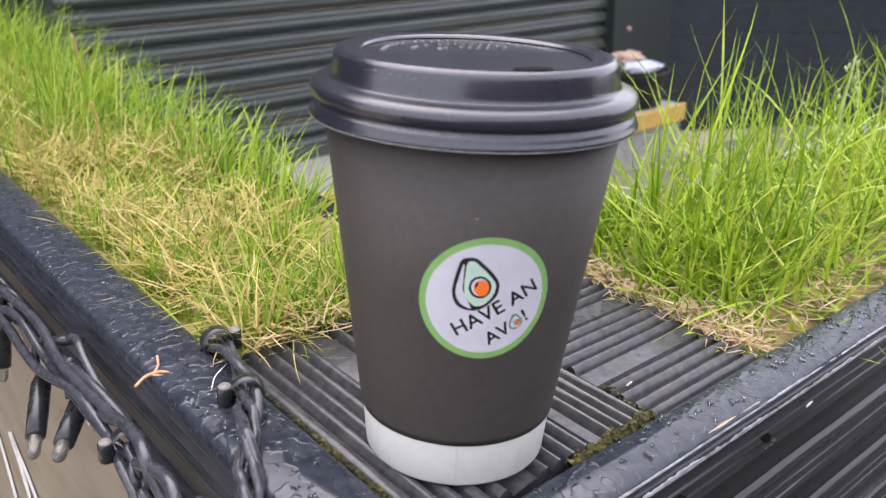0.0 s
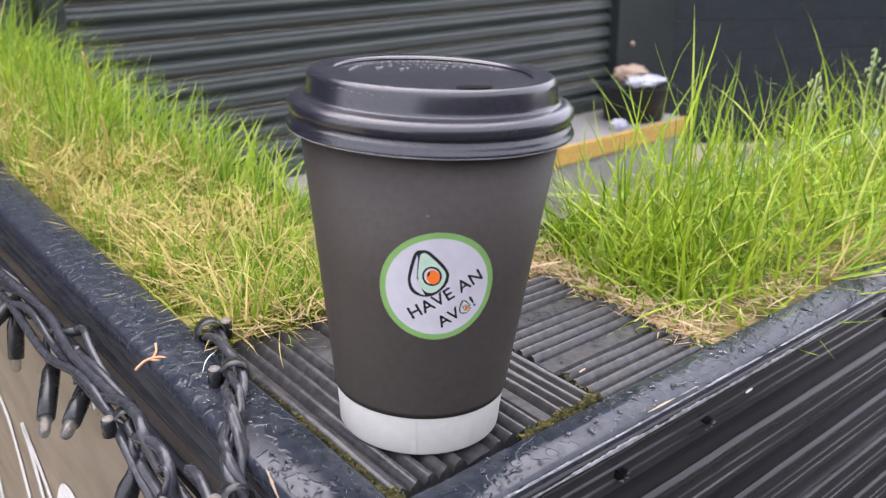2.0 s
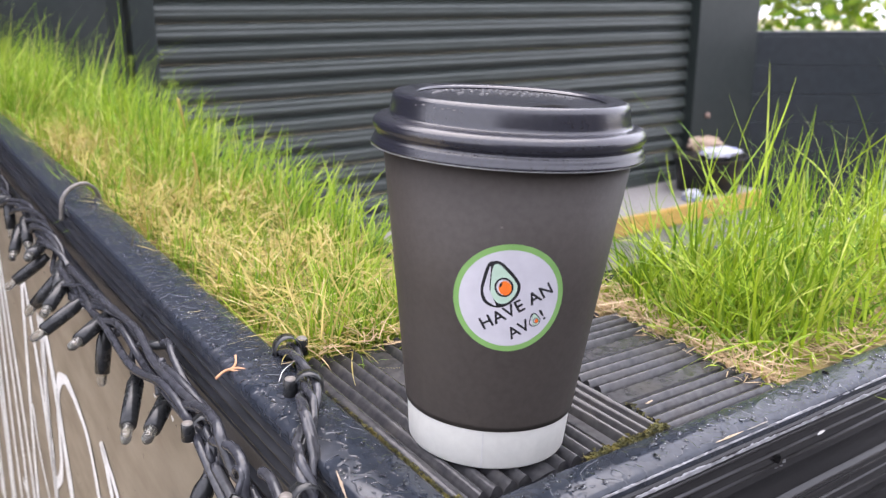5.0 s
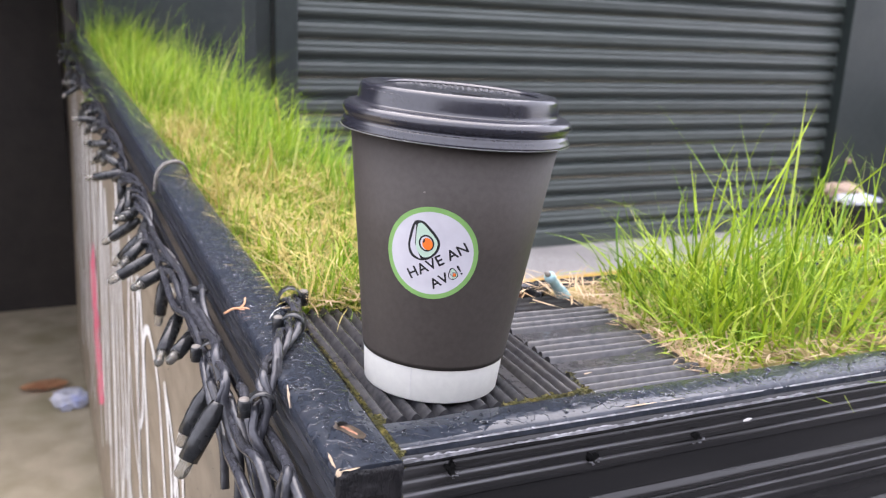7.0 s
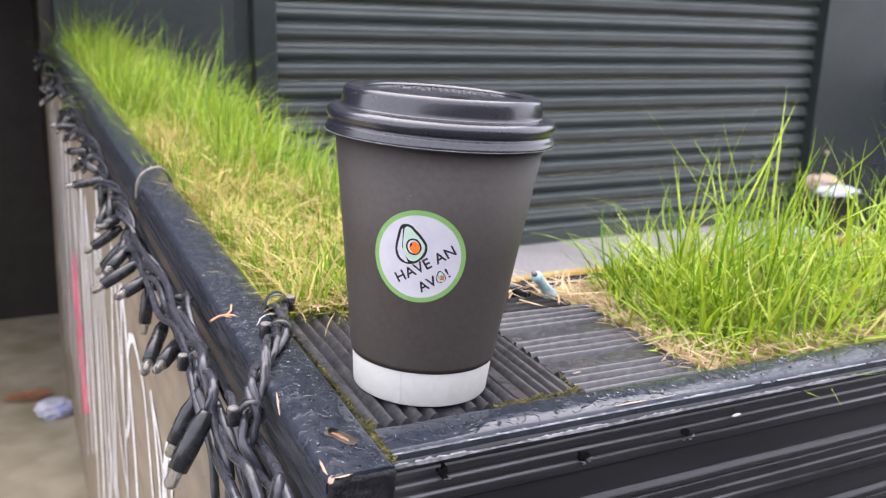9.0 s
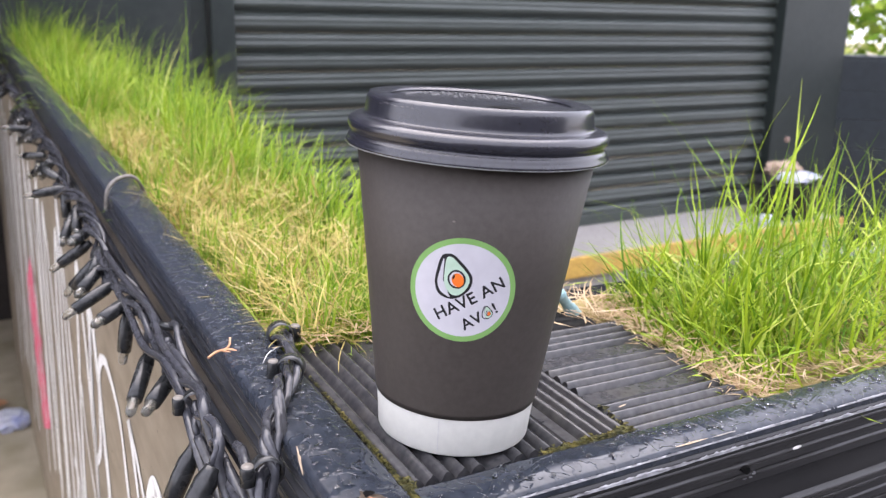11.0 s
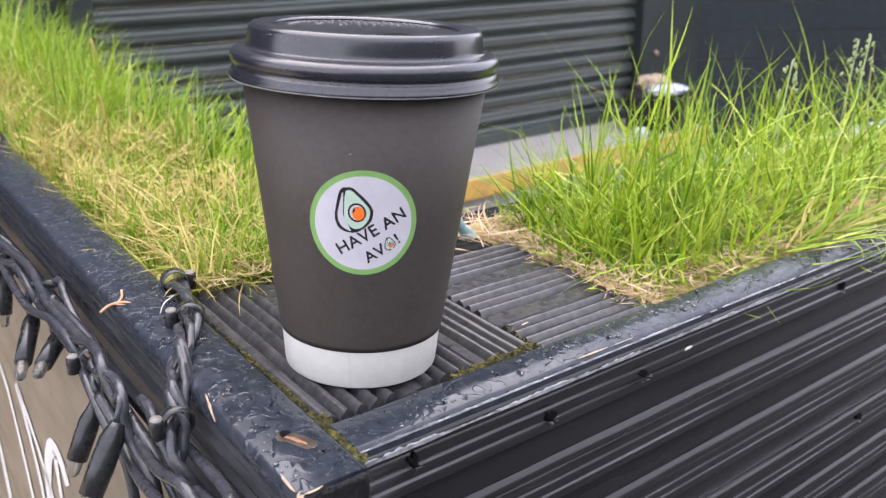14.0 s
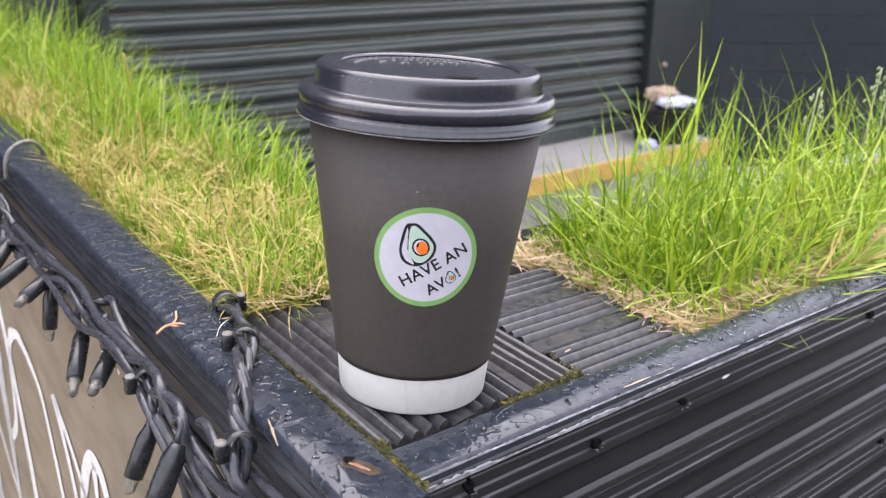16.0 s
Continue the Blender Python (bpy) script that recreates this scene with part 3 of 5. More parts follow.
def worn_gleam_line(y, z, n, x0, x1, seed, tall):
    """Ragged pale flakes along an arris: wear, plus wet highlights put into colour."""
    rr = random.Random(seed)
    lists = []
    for k in range(n):
        x, l, h = x0 + (x1 - x0) * rr.random() ** 1.4, rr.uniform(0.0008, 0.006), tall * rr.uniform(0.3, 1.2)
        v = [(x, y, z), (x + l * rr.uniform(0.2, 0.5), y - 0.0001, z + h * rr.uniform(0.3, 1)), (x + l, y, z + h * 0.2), (x + l * rr.uniform(0.4, 0.8), y - 0.0001, z - h * rr.uniform(0.2, 0.8))]
        lists.append((v, [(0, 3, 2, 1)]))
    ob = part("worn_paint_gleam", mesh_from("worn_paint_gleam", *joined(lists), M_WORN_GLEAM), None, planter, "pale flecks along the arris, wear and painted highlight")
    return tagged(ob, kind="stuff")


# pale grey for worn paint, and for the wet highlight on the edges
M_WORN_GLEAM = mat("worn_grey_edge_gleam", (0.14, 0.14, 0.15), (0.36, 0.36, 0.38), 0.3, None, 300, 60, bump=0.2)
worn_gleam_line(-0.01425, -0.0013, 260, 0.002, 0.9, 1, 0.0005)
worn_gleam_line(-0.01535, -0.0060, 420, 0.002, 0.9, 2, 0.0006)


def worn_gleam_crest(x0, x1, z, y, n, seed, k=1.0):
    """Worn paint plus painted highlight on a crest: a ragged strip, thinning and breaking."""
    verts, faces = [], []
    last = False
    for i in range(n + 1):
        x = x0 + (x1 - x0) * i / n
        w = k * (0.0007 + 0.0009 * noise.noise((x * 30, seed, 0)) + 0.0004 * noise.noise((x * 160, seed, 4)) + 0.0002 * noise.noise((x * 700, seed, 8)))
        if w <= 0.0001:
            last = False
            continue
        up = w * (0.9 + 0.5 * noise.noise((x * 420, seed, 2)))
        o = len(verts)
        verts += [(x, y, z - w * 0.6), (x, y + 0.00022, z + up * 0.6), (x, y + 0.0008, z + up)]
        if last:
            faces += [(o - 3, o, o + 1, o - 2), (o - 2, o + 1, o + 2, o - 1)]
        last = True
    part("worn_paint_gleam", mesh_from("worn_paint_gleam", verts, faces, M_WORN_GLEAM), None, planter, "pale strip of worn paint and painted highlight along the edge")


worn_gleam_crest(0.001, 0.62, -0.0064, -0.01545, 1500, 1)
# on the arris the pale strip stands in for its highlight line
worn_gleam_crest(0.001, 0.62, -0.0018, -0.01425, 1500, 7, 0.45)
chip("worn_paint_gleam", 0.1085, 0.0252, -0.0030, 0.0045, 0.0011, 0.0004, M_BARE, 10, 61)
chip("worn_paint_gleam", 0.1670, -0.0158, -0.0140, 0.007, 0.0014, 0.0005, M_PAINT, 0, 60, (85, 0))
for x, z in ((0.0213, -0.0128), (0.0858, -0.0186), (0.1395, -0.0182), (0.300, -0.018), (0.0340, -0.0440), (0.0215, -0.118), (0.086, -0.120), (0.36, -0.119)):
    rh = random.Random(int(x * 10000) + int(-z * 1000))
    rim = [(r * math.cos(a), r * math.sin(a)) for a, r in ((2 * math.pi * k / 16, 0.0021 * rh.uniform(0.5, 1.45)) for k in range(16))]
    hv = [(0.0, 0.0, 0.0002)] + [(a * 0.55, b * 0.55, 0.0002) for a, b in rim] + [(a, b, 0.0001 + rh.uniform(-0.0003, 0.0004)) for a, b in rim] + [(a * 1.1, b * 1.1, -0.0022) for a, b in rim]
    hf = [(0, 1 + k, 1 + (k + 1) % 16) for k in range(16)]
    for ring in (1, 17):
        hf += [(ring + k, ring + 16 + k, ring + 16 + (k + 1) % 16, ring + (k + 1) % 16) for k in range(16)]
    hole = part("screw_hole", mesh_from("screw_hole", hv, hf, M_HOLE), None, planter, "ragged dark screw hole", m=Matrix.Translation((x, -0.0154, z)) @ Matrix.Rotation(radians(90), 4, "X"))
    torn = []
    for k in range(6):
        a, r = rh.uniform(3.4, 6.0), rh.uniform(0.0024, 0.0036)
        c, l = Vector((r * math.cos(a), r * math.sin(a), 0.0004)), rh.uniform(0.0006, 0.0016)
        torn.append(([tuple(c), tuple(c + Vector((l, rh.uniform(-0.4, 0.6) * l, 0.0003))), tuple(c + Vector((l * 0.6, l * 0.5, 0.0005))), tuple(c + Vector((-l * 0.3, l * 0.3, 0.0)))], [(0, 1, 2, 3)]))
    part("torn_paint", mesh_from("torn_paint", *joined(torn), M_WORN_GLEAM), None, hole, "pale torn paint round the hole")

# plywood side with painted scrawl
ply = part("plywood_panel", a_box(-0.0335, -0.0276, -0.018, BACK_END - 0.02, -0.70, -0.040, bevel=0.0012), M_PLY, planter, "weathered brown plywood with white paint scrawl")


def stroke(points, width, material, name="paint_stroke"):
    """A brush stroke on the plywood: points are (y, z)."""
    pts = spline([(-0.0342, y, z) for y, z in points], 8)
    verts, faces = [], []
    for i, p in enumerate(pts):
        d = (pts[min(i + 1, len(pts) - 1)] - pts[max(i - 1, 0)]).normalized()
        s = Vector((0, -d.z, d.y)) * width * (0.5 + 0.14 * noise.noise((p.y * 60, p.z * 60, 1)))
        verts += [tuple(p + s), tuple(p - s)]
    for i in range(len(pts) - 1):
        faces.append((2 * i, 2 * i + 1, 2 * i + 3, 2 * i + 2))
    return part(name, mesh_from(name, verts, faces, material), None, ply)


stroke([(0.502, -0.106), (0.497, -0.163), (0.503, -0.225), (0.501, -0.254), (0.470, -0.227), (0.461, -0.179), (0.448, -0.143), (0.424, -0.128), (0.400, -0.129), (0.365, -0.146), (0.345, -0.187), (0.330, -0.231)], 0.0095, M_PAINT)
stroke([(0.575, -0.217), (0.566, -0.259), (0.532, -0.301), (0.491, -0.329)], 0.0085, M_PAINT)
stroke([(0.328, -0.130), (0.315, -0.151), (0.300, -0.182), (0.295, -0.209)], 0.01, M_PAINT)
stroke([(0.325, -0.132), (0.297, -0.151), (0.273, -0.175), (0.267, -0.191)], 0.0085, M_PAINT)
stroke([(0.282, -0.198), (0.276, -0.173), (0.260, -0.143), (0.246, -0.133), (0.233, -0.134), (0.225, -0.145)], 0.0125, M_PAINT)
stroke([(0.246, -0.135), (0.246, -0.155), (0.244, -0.177)], 0.0085, M_PAINT)
stroke([(0.690, -0.357), (0.651, -0.368), (0.644, -0.398)], 0.011, M_PAINT)
stroke([(0.606, -0.370), (0.595, -0.388), (0.585, -0.393)], 0.012, M_PAINT)
for k in range(14):
    y = 0.46 + k * 0.085 + R.uniform(-0.02, 0.02)
    z1 = R.uniform(-0.12, -0.06)
    stroke([(y, R.uniform(-0.62, -0.45)), (y + R.uniform(-0.03, 0.03), -0.3), (y + R.uniform(0.0, 0.05), z1), (y + 0.05, z1 - 0.08), (y + R.uniform(0.03, 0.09), -0.36), (y + 0.07, R.uniform(-0.6, -0.45))], R.uniform(0.010, 0.022), M_PAINT)
stroke([(1.16, -0.29), (1.10, -0.38), (1.04, -0.50)], 0.15, M_PINK)

# peeling pale paint along the top of the plywood
rr = random.Random(77)
flakes = []
for k in range(170):
    y, z = rr.uniform(-0.015, 0.9), -0.0415 - abs(rr.gauss(0, 0.0018))
    l, h = rr.uniform(0.001, 0.007), rr.uniform(0.0006, 0.0022)
    flakes.append(([(-0.0339, y, z), (-0.0341, y + l * 0.4, z - h), (-0.0339, y + l, z - h * 0.2), (-0.0341, y + l * 0.6, z + h * 0.6)], [(0, 1, 2, 3)]))
for k in range(260):
    y, z = rr.uniform(0.0, 0.9), rr.uniform(-0.30, -0.045)
    l, h = rr.uniform(0.0004, 0.0012), rr.uniform(0.0006, 0.0022)
    flakes.append(([(-0.0338, y, z), (-0.0338, y + l * 0.4, z - h), (-0.0338, y + l, z - h * 0.2), (-0.0338, y + l * 0.6, z + h * 0.6)], [(0, 1, 2, 3)]))
tagged(part("peeling_paint", mesh_from("peeling_paint", *joined(flakes[:170]), M_PAINT), None, ply, "pale peeling paint flecks"), kind="stuff")
tagged(part("dirt_specks", mesh_from("dirt_specks", *joined(flakes[170:]), M_HOLE), None, ply, "dark dirt specks"), kind="stuff")

# inner boards of the two arms
part("inner_board", a_box(0.126, 0.146, 0.127, BACK_END, -0.69, -0.012, bevel=0.002), M_BOARD, planter)
part("inner_board", a_box(0.167, FRONT_END, 0.150, 0.170, -0.69, -0.012, bevel=0.002), M_BOARD, planter)
part("end_board", a_box(FRONT_END + 0.001, FRONT_END + 0.02, -0.016, 0.17, -0.69, -0.003, bevel=0.002), M_BOARD, planter)

# shelf: one board along the left rail, two across it
SHELF_Z = -0.0022
b1 = deck_board(0.1185, 0.022, seg=26, seed=21, top=edge_profile())
b1_me = mesh_from("board", [(0.0985 - y, 0.0098 + x, SHELF_Z + h) for x, y, h in b1[0]], b1[1], M_SHELF)
b1_me.shade_smooth()
b1_me.set_sharp_from_angle(angle=radians(50))
part("shelf_board", b1_me, None, planter, "worn black ridged decking board")
for q, (y0, end) in enumerate(((0.0066, 0.1690), (0.1040, 0.160))):
    wide = 1.0 if q == 0 else 0.18
    b2 = deck_board(end - 0.1002, 0.022, seg=16, seed=31 + q)
    b2_me = mesh_from("board", [(0.1002 + x, y0 + y * wide, SHELF_Z - 0.0008 + h) for x, y, h in b2[0]], b2[1], M_SHELF)
    b2_me.shade_smooth()
    b2_me.set_sharp_from_angle(angle=radians(50))
    part("shelf_board", b2_me, None, planter, "worn black ridged decking board")

# moss in the joints


def moss(name, a, b, width, n, size, seed):
    rr = random.Random(seed)
    lists = []
    for k in range(n):
        f = rr.random()
        p = [a[i] + (b[i] - a[i]) * f for i in range(3)]
        p[0] += rr.gauss(0, width)
        p[1] += rr.gauss(0, width)
        s = size * rr.uniform(0.4, 1.3)
        v = [(p[0] + s * rr.uniform(-1, 1), p[1] + s * rr.uniform(-1, 1), p[2] + s * rr.uniform(-0.3, 0.8)) for _ in range(5)]
        lists.append((v, [(0, 1, 2), (0, 2, 3), (0, 3, 4), (1, 2, 4), (2, 3, 4)]))
    ob = part(name, mesh_from(name, *joined(lists), M_MOSS), None, planter, "green and ochre moss in the joint")
    return tagged(ob, kind="stuff")


moss("moss", (-0.0022, -0.0190, -0.0010), (0.0004, 0.010, -0.0010), 0.0011, 800, 0.0011, 1)
moss("moss", (0.0010, 0.012, -0.0035), (0.004, 0.12, -0.0035), 0.0008, 900, 0.0009, 2)
moss("moss", (0.055, 0.0064, -0.0025), (0.098, 0.0078, -0.0025), 0.0011, 520, 0.0012, 3)
moss("moss", (0.097, 0.010, -0.0035), (0.101, 0.03, -0.0035), 0.0010, 60, 0.0009, 4)
moss("moss", (0.0, -0.0165, -0.004), (0.0, -0.0165, -0.06), 0.0012, 160, 0.0011, 5)

# rain beads on the rails


def beads(n, area, z0, smin, smax, seed, climb=0.0):
    rr = random.Random(seed)
    lists = []
    for k in range(n):
        x, y = rr.uniform(*area[0]), rr.uniform(*area[1])
        s = smin + (smax - smin) * rr.random() ** 3
        zf = z0 + climb * y
        sx, sy, a = s * rr.uniform(0.8, 1.9), s * rr.uniform(0.6, 1.1), rr.uniform(0, 3.14)
        v, f = [], []
        for r, h in ((1.0, 0.0), (0.85, 0.28), (0.5, 0.46)):
            for q in range(9):
                b = 2 * math.pi * q / 9
                w = 1 + 0.22 * noise.noise((math.cos(b) + k, math.sin(b), k * 0.7))
                px, py = sx * r * w * math.cos(b), sy * r * w * math.sin(b)
                v.append((x + px * math.cos(a) - py * math.sin(a), y + px * math.sin(a) + py * math.cos(a), zf + h * min(s, 0.0016) * 0.95))
        v.append((x, y, zf + 0.5 * min(s, 0.0016) * 0.95))
        for ring in range(2):
            for q in range(9):
                p = (q + 1) % 9
                f.append((ring * 9 + q, ring * 9 + p, ring * 9 + 9 + p, ring * 9 + 9 + q))
        f += [(18 + q, 18 + (q + 1) % 9, 27) for q in range(9)]
        lists.append((v, f))
    return joined(lists)


drops = part("rain_beads", mesh_from("rain_beads", *joined([
    beads(620, ((0.003, 0.6), (-0.0122, 0.0028)), 0.0002, 0.0003, 0.0014, 1),
    beads(900, ((-0.0250, -0.0035), (-0.021, 0.55)), 0.0007, 0.0002, 0.0007, 2, 0.0080),
    beads(240, ((-0.0250, -0.0035), (-0.021, 0.20)), 0.0007, 0.0004, 0.0011, 7, 0.0080)]), M_DROP, True), None)
drops.matrix_basis = LEAN
tagged(drops, "clear rain beads on the wet black boards", "water", kind="stuff")

# ------------------------------------------------------------------ soil and grass


def sheet(name, x0, x1, y0, y1, z, nx, ny, seed):
    v, f = [], []
    for j in range(ny + 1):
        for i in range(nx + 1):
            x, y = x0 + (x1 - x0) * i / nx, y0 + (y1 - y0) * j / ny
            v.append((x, y, z + 0.006 * noise.noise((x * 40, y * 40, seed)) + 0.003 * noise.noise((x * 150, y * 150, seed))))
    for j in range(ny):
        for i in range(nx):
            a = j * (nx + 1) + i
            f.append((a, a + 1, a + nx + 2, a + nx + 1))
    ob = part(name, mesh_from(name, v, f, M_SOIL, True), None)
    ob.matrix_basis = LEAN
    return tagged(ob, "dry soil with dead grass in the planter", "soil", kind="stuff")


sheet("soil", -0.001, 0.127, 0.126, BACK_END, -0.012, 30, 200, 1)
sheet("soil", 0.160, FRONT_END, 0.005, 0.150, -0.012, 200, 26, 2)


def blade(rr, x, y, z, length, width, bend, az, lean, seg=4):
    """One curved, folded blade of grass."""
    v, f = [], []
    px, py, pz, ang = x, y, z, lean
    curl, kink = rr.gauss(0, 0.8), rr.uniform(0.35, 1.6)
    for i in range(seg + 1):
        t = i / seg
        dx, dy = math.cos(az), math.sin(az)
        w = width * (0.7 + 0.3 * min(1.0, t * 4)) * (1 - t ** 2.2) * 0.5 + 0.00004
        tw = 1.1 * (rr.random() - 0.5) * w
        v.append((px - dy * w, py + dx * w, pz + tw))
        v.append((px + dy * w, py - dx * w, pz - tw))
        px += dx * math.sin(ang) * length / seg
        py += dy * math.sin(ang) * length / seg
        pz = max(pz + math.cos(ang) * length / seg, z - 0.004)
        ang = min(ang + bend / seg * (0.3 + kink * t), 2.3)
        az += curl / seg * (0.5 + t)
    for i in range(seg):
        f.append((2 * i, 2 * i + 1, 2 * i + 3, 2 * i + 2))
    return v, f


def field(n, place, size, seed, width=(0.0011, 0.0022), lean=(0.02, 0.5), bend=(0.1, 1.0), seg=4, aim=None):
    rr = random.Random(seed)
    verts, faces = [], []
    made = 0
    while made < n:
        got = place(rr)
        if got is None:
            continue
        x, y, z, k = got
        made += 1
        # blades of one tuft lean the same way
        az = (rr.uniform(0, 2 * math.pi) if rr.random() < 0.45 else 16.0 * noise.noise((x * 55, y * 55, seed))) if aim is None else aim + rr.gauss(0, 0.8)
        v, f = blade(rr, x, y, z, rr.uniform(*size) * k, rr.uniform(*width), rr.uniform(*bend), az, rr.uniform(*lean), seg)
        o = len(verts)
        verts += v
        faces += [tuple(i + o for i in q) for q in f]
    return verts, faces


def patchy(x, y, s=14, seed=3):
    return noise.noise((x * s, y * s, seed))


def left_place(rr):
    """Green on the left arm: thin near the corner, thicker and longer behind and on its inner side."""
    y = 0.128 + 1.7 * rr.random() ** 1.7
    x = rr.uniform(0.002, 0.088 + 0.035 * min(1.0, (y - 0.12) / 0.8))
    thick = min(1.0, 0.13 + 0.75 * max(0.0, x - 0.035) / 0.08 + max(0.0, y - 0.30) * 2.2 + 0.45 * patchy(x, y))
    if rr.random() > thick:
        return None
    return x, y, -0.014, (0.55 + 0.45 * min(1.0, (y - 0.12) / 0.32)) * (0.90 + 1.5 * patchy(x, y, 19, 5)) * min(1.3, 0.42 + 0.55 * thick + 0.8 * max(0.0, min(0.45, y - 0.25)))


def right_place(rr):
    y = rr.uniform(0.014, 0.146)
    x0 = 0.169 + 0.030 * max(0.0, (y - 0.06) / 0.086) + 0.010 * patchy(y, 0.4, 40, 2)
    x = x0 + 1.95 * rr.random() ** 2.0
    edge = min(1.0, (x - x0 + 0.010) / 0.03, (y - 0.006) / 0.03)
    if rr.random() > 0.25 + 0.75 * edge:
        return None
    k = (0.55 + 0.45 * edge + 0.25 * patchy(x, y, 9, 8)) * (1.0 + 0.35 * patchy(x, y, 45, 19)) * (0.36 + 0.80 * min(1.0, max(0.0, x - x0 - 0.012) / 0.075))
    return x, y, -0.012, k


def straw_left(rr):
    x, y = rr.uniform(0.009, 0.105), 0.130 + 0.62 * rr.random() ** 1.4
    if rr.random() > 0.55 + 0.8 * patchy(x, y, 14, 3) * -1 + (0.4 if x < 0.04 else 0):
        return None
    return x, y, -0.010 + rr.uniform(0, 0.014), 1.0


def straw_right(rr):
    if rr.random() < 0.5:
        y = rr.uniform(0.012, 0.136)
        x = 0.170 + abs(rr.gauss(0, 0.006 + 0.014 * max(0.0, (y - 0.06) / 0.086)))
    else:
        x, y = 0.170 + 1.0 * rr.random() ** 2, 0.013 + abs(rr.gauss(0, 0.012))
    return x, y, -0.009 + rr.uniform(0, 0.008), 1.0


def lawn(name, data, material, label):
    ob = part(name, mesh_from(name, *data, material), None)
    ob.matrix_basis = LEAN
    return tagged(ob, label, "grass", kind="stuff")


def short_place(rr):
    """Short new blades between the dead ones."""
    y = 0.130 + 0.75 * rr.random() ** 1.4
    return rr.uniform(0.003, 0.098), y, -0.012, 0.8 + 0.6 * max(0.0, patchy(y * 2, y, 20, 6))


lawn("grass", joined([field(4200, short_place, (0.014, 0.038), 21, (0.0006, 0.0013), (0.1, 1.45), (-0.6, 1.6), 5), field(4400, left_place, (0.022, 0.058), 1, (0.0008, 0.0016), (0.0, 1.4), (-0.9, 2.0), 6), field(2600, left_place, (0.034, 0.072), 11, (0.0008, 0.0016), (0.2, 1.2), (0.1, 1.9), 7, aim=0.15)]), M_GRASS, "short bright green grass growing in the planter")
lawn("grass", joined([field(3400, right_place, (0.028, 0.085), 2, (0.0009, 0.0019), (0.15, 1.6), (-1.6, 2.2), 7), field(620, right_place, (0.065, 0.112), 12, (0.0011, 0.0021), (0.25, 1.25), (0.2, 1.9), 8), field(500, right_place, (0.050, 0.105), 13, (0.0010, 0.0020), (1.1, 1.7), (-1.8, -0.4), 8)]), M_GRASS_LONG, "long bright green grass growing in the planter")
lawn("dry_grass", joined([field(2700, straw_left, (0.014, 0.040), 3, (0.0004, 0.0009), (1.15, 1.62), (-0.5, 0.7), 5), field(700, straw_left, (0.020, 0.045), 33, (0.0005, 0.0010), (0.6, 1.3), (0.2, 1.6), 5)]), M_STRAW, "matted straw-coloured dead grass in the planter")
lawn("dry_grass", field(1100, straw_right, (0.008, 0.022), 4, (0.0004, 0.0009), (1.2, 1.62), (-0.3, 0.5), 5), M_STRAW_TAN, "straw-coloured dead grass at the planter's edge")


def left_lip(rr):
    y = rr.uniform(0.03, 0.145)
    return 0.178 + 0.030 * max(0.0, (y - 0.06) / 0.086) + rr.uniform(0, 0.07), y, -0.010, 1.0


def inner_tufts(rr):
    """Longer tufts along the inner edge of the left arm."""
    y = rr.choice((0.25, 0.29, 0.33, 0.36, 0.40, 0.44, 0.50, 0.57, 0.66, 0.78, 0.92, 1.1)) + rr.gauss(0, 0.014)
    x = 0.104 + rr.gauss(0, 0.008)
    return min(x, 0.121), y, -0.012, 0.78 + 0.3 * min(1.0, max(0.0, y - 0.2) / 0.3)


def front_tufts(rr):
    """Small green tufts in the dead mat behind the corner."""
    x, y = rr.choice(((0.030, 0.150), (0.052, 0.142), (0.075, 0.150), (0.090, 0.140), (0.045, 0.185), (0.070, 0.20), (0.022, 0.21)))
    return x + rr.gauss(0, 0.006), y + rr.gauss(0, 0.006), -0.012, 1.0


lawn("grass", joined([field(800, inner_tufts, (0.032, 0.074), 51, (0.0009, 0.0018), (0.05, 1.1), (0.0, 1.4), 7, aim=0.2), field(320, front_tufts, (0.018, 0.040), 52, (0.0010, 0.0019), (0.1, 0.9), (0.0, 1.2), 5)]), M_GRASS, "green tufts among dead grass in the planter")


def far_straw(rr):
    y = 0.35 + 1.4 * rr.random() ** 1.3
    x = rr.uniform(0.003, 0.115)
    return None if patchy(x, y, 12, 15) < 0.0 else (x, y, -0.010, 1.0)


def shelf_straw(rr):
    return rr.uniform(0.126, 0.176), rr.uniform(0.110, 0.132), -0.001 + rr.uniform(0, 0.004), 1.0


lawn("grass", field(150, left_lip, (0.035, 0.075), 41, (0.0010, 0.0019), (0.35, 0.95), (-0.2, 1.1), 6, aim=math.pi), M_GRASS_LONG, "grass blades arching out over the shelf")
lawn("dry_grass", field(650, far_straw, (0.02, 0.05), 42, (0.0008, 0.0016), (0.2, 1.2), (0.0, 0.9)), M_STRAW, "dead blades among the green grass")
lawn("dry_grass", field(34, shelf_straw, (0.02, 0.045), 43, (0.0007, 0.0014), (1.35, 1.57), (0.0, 0.2)), M_STRAW_TAN, "loose straw lying at the back of the shelf")


def over_edge(rr):
    return rr.uniform(0.27, 0.48), rr.uniform(-0.002, 0.010), 0.001, 1.0


lawn("grass", field(70, over_edge, (0.04, 0.08), 5, (0.0012, 0.0022), (0.9, 1.3), (0.5, 1.3), 6, aim=-0.9), M_GRASS_LONG, "grass blades hanging over the front rail")
lawn("dry_grass", field(40, over_edge, (0.04, 0.08), 6, (0.0008, 0.0014), (0.9, 1.3), (0.5, 1.4), 6, aim=-0.9), M_STRAW, "dry blades hanging over the front rail")

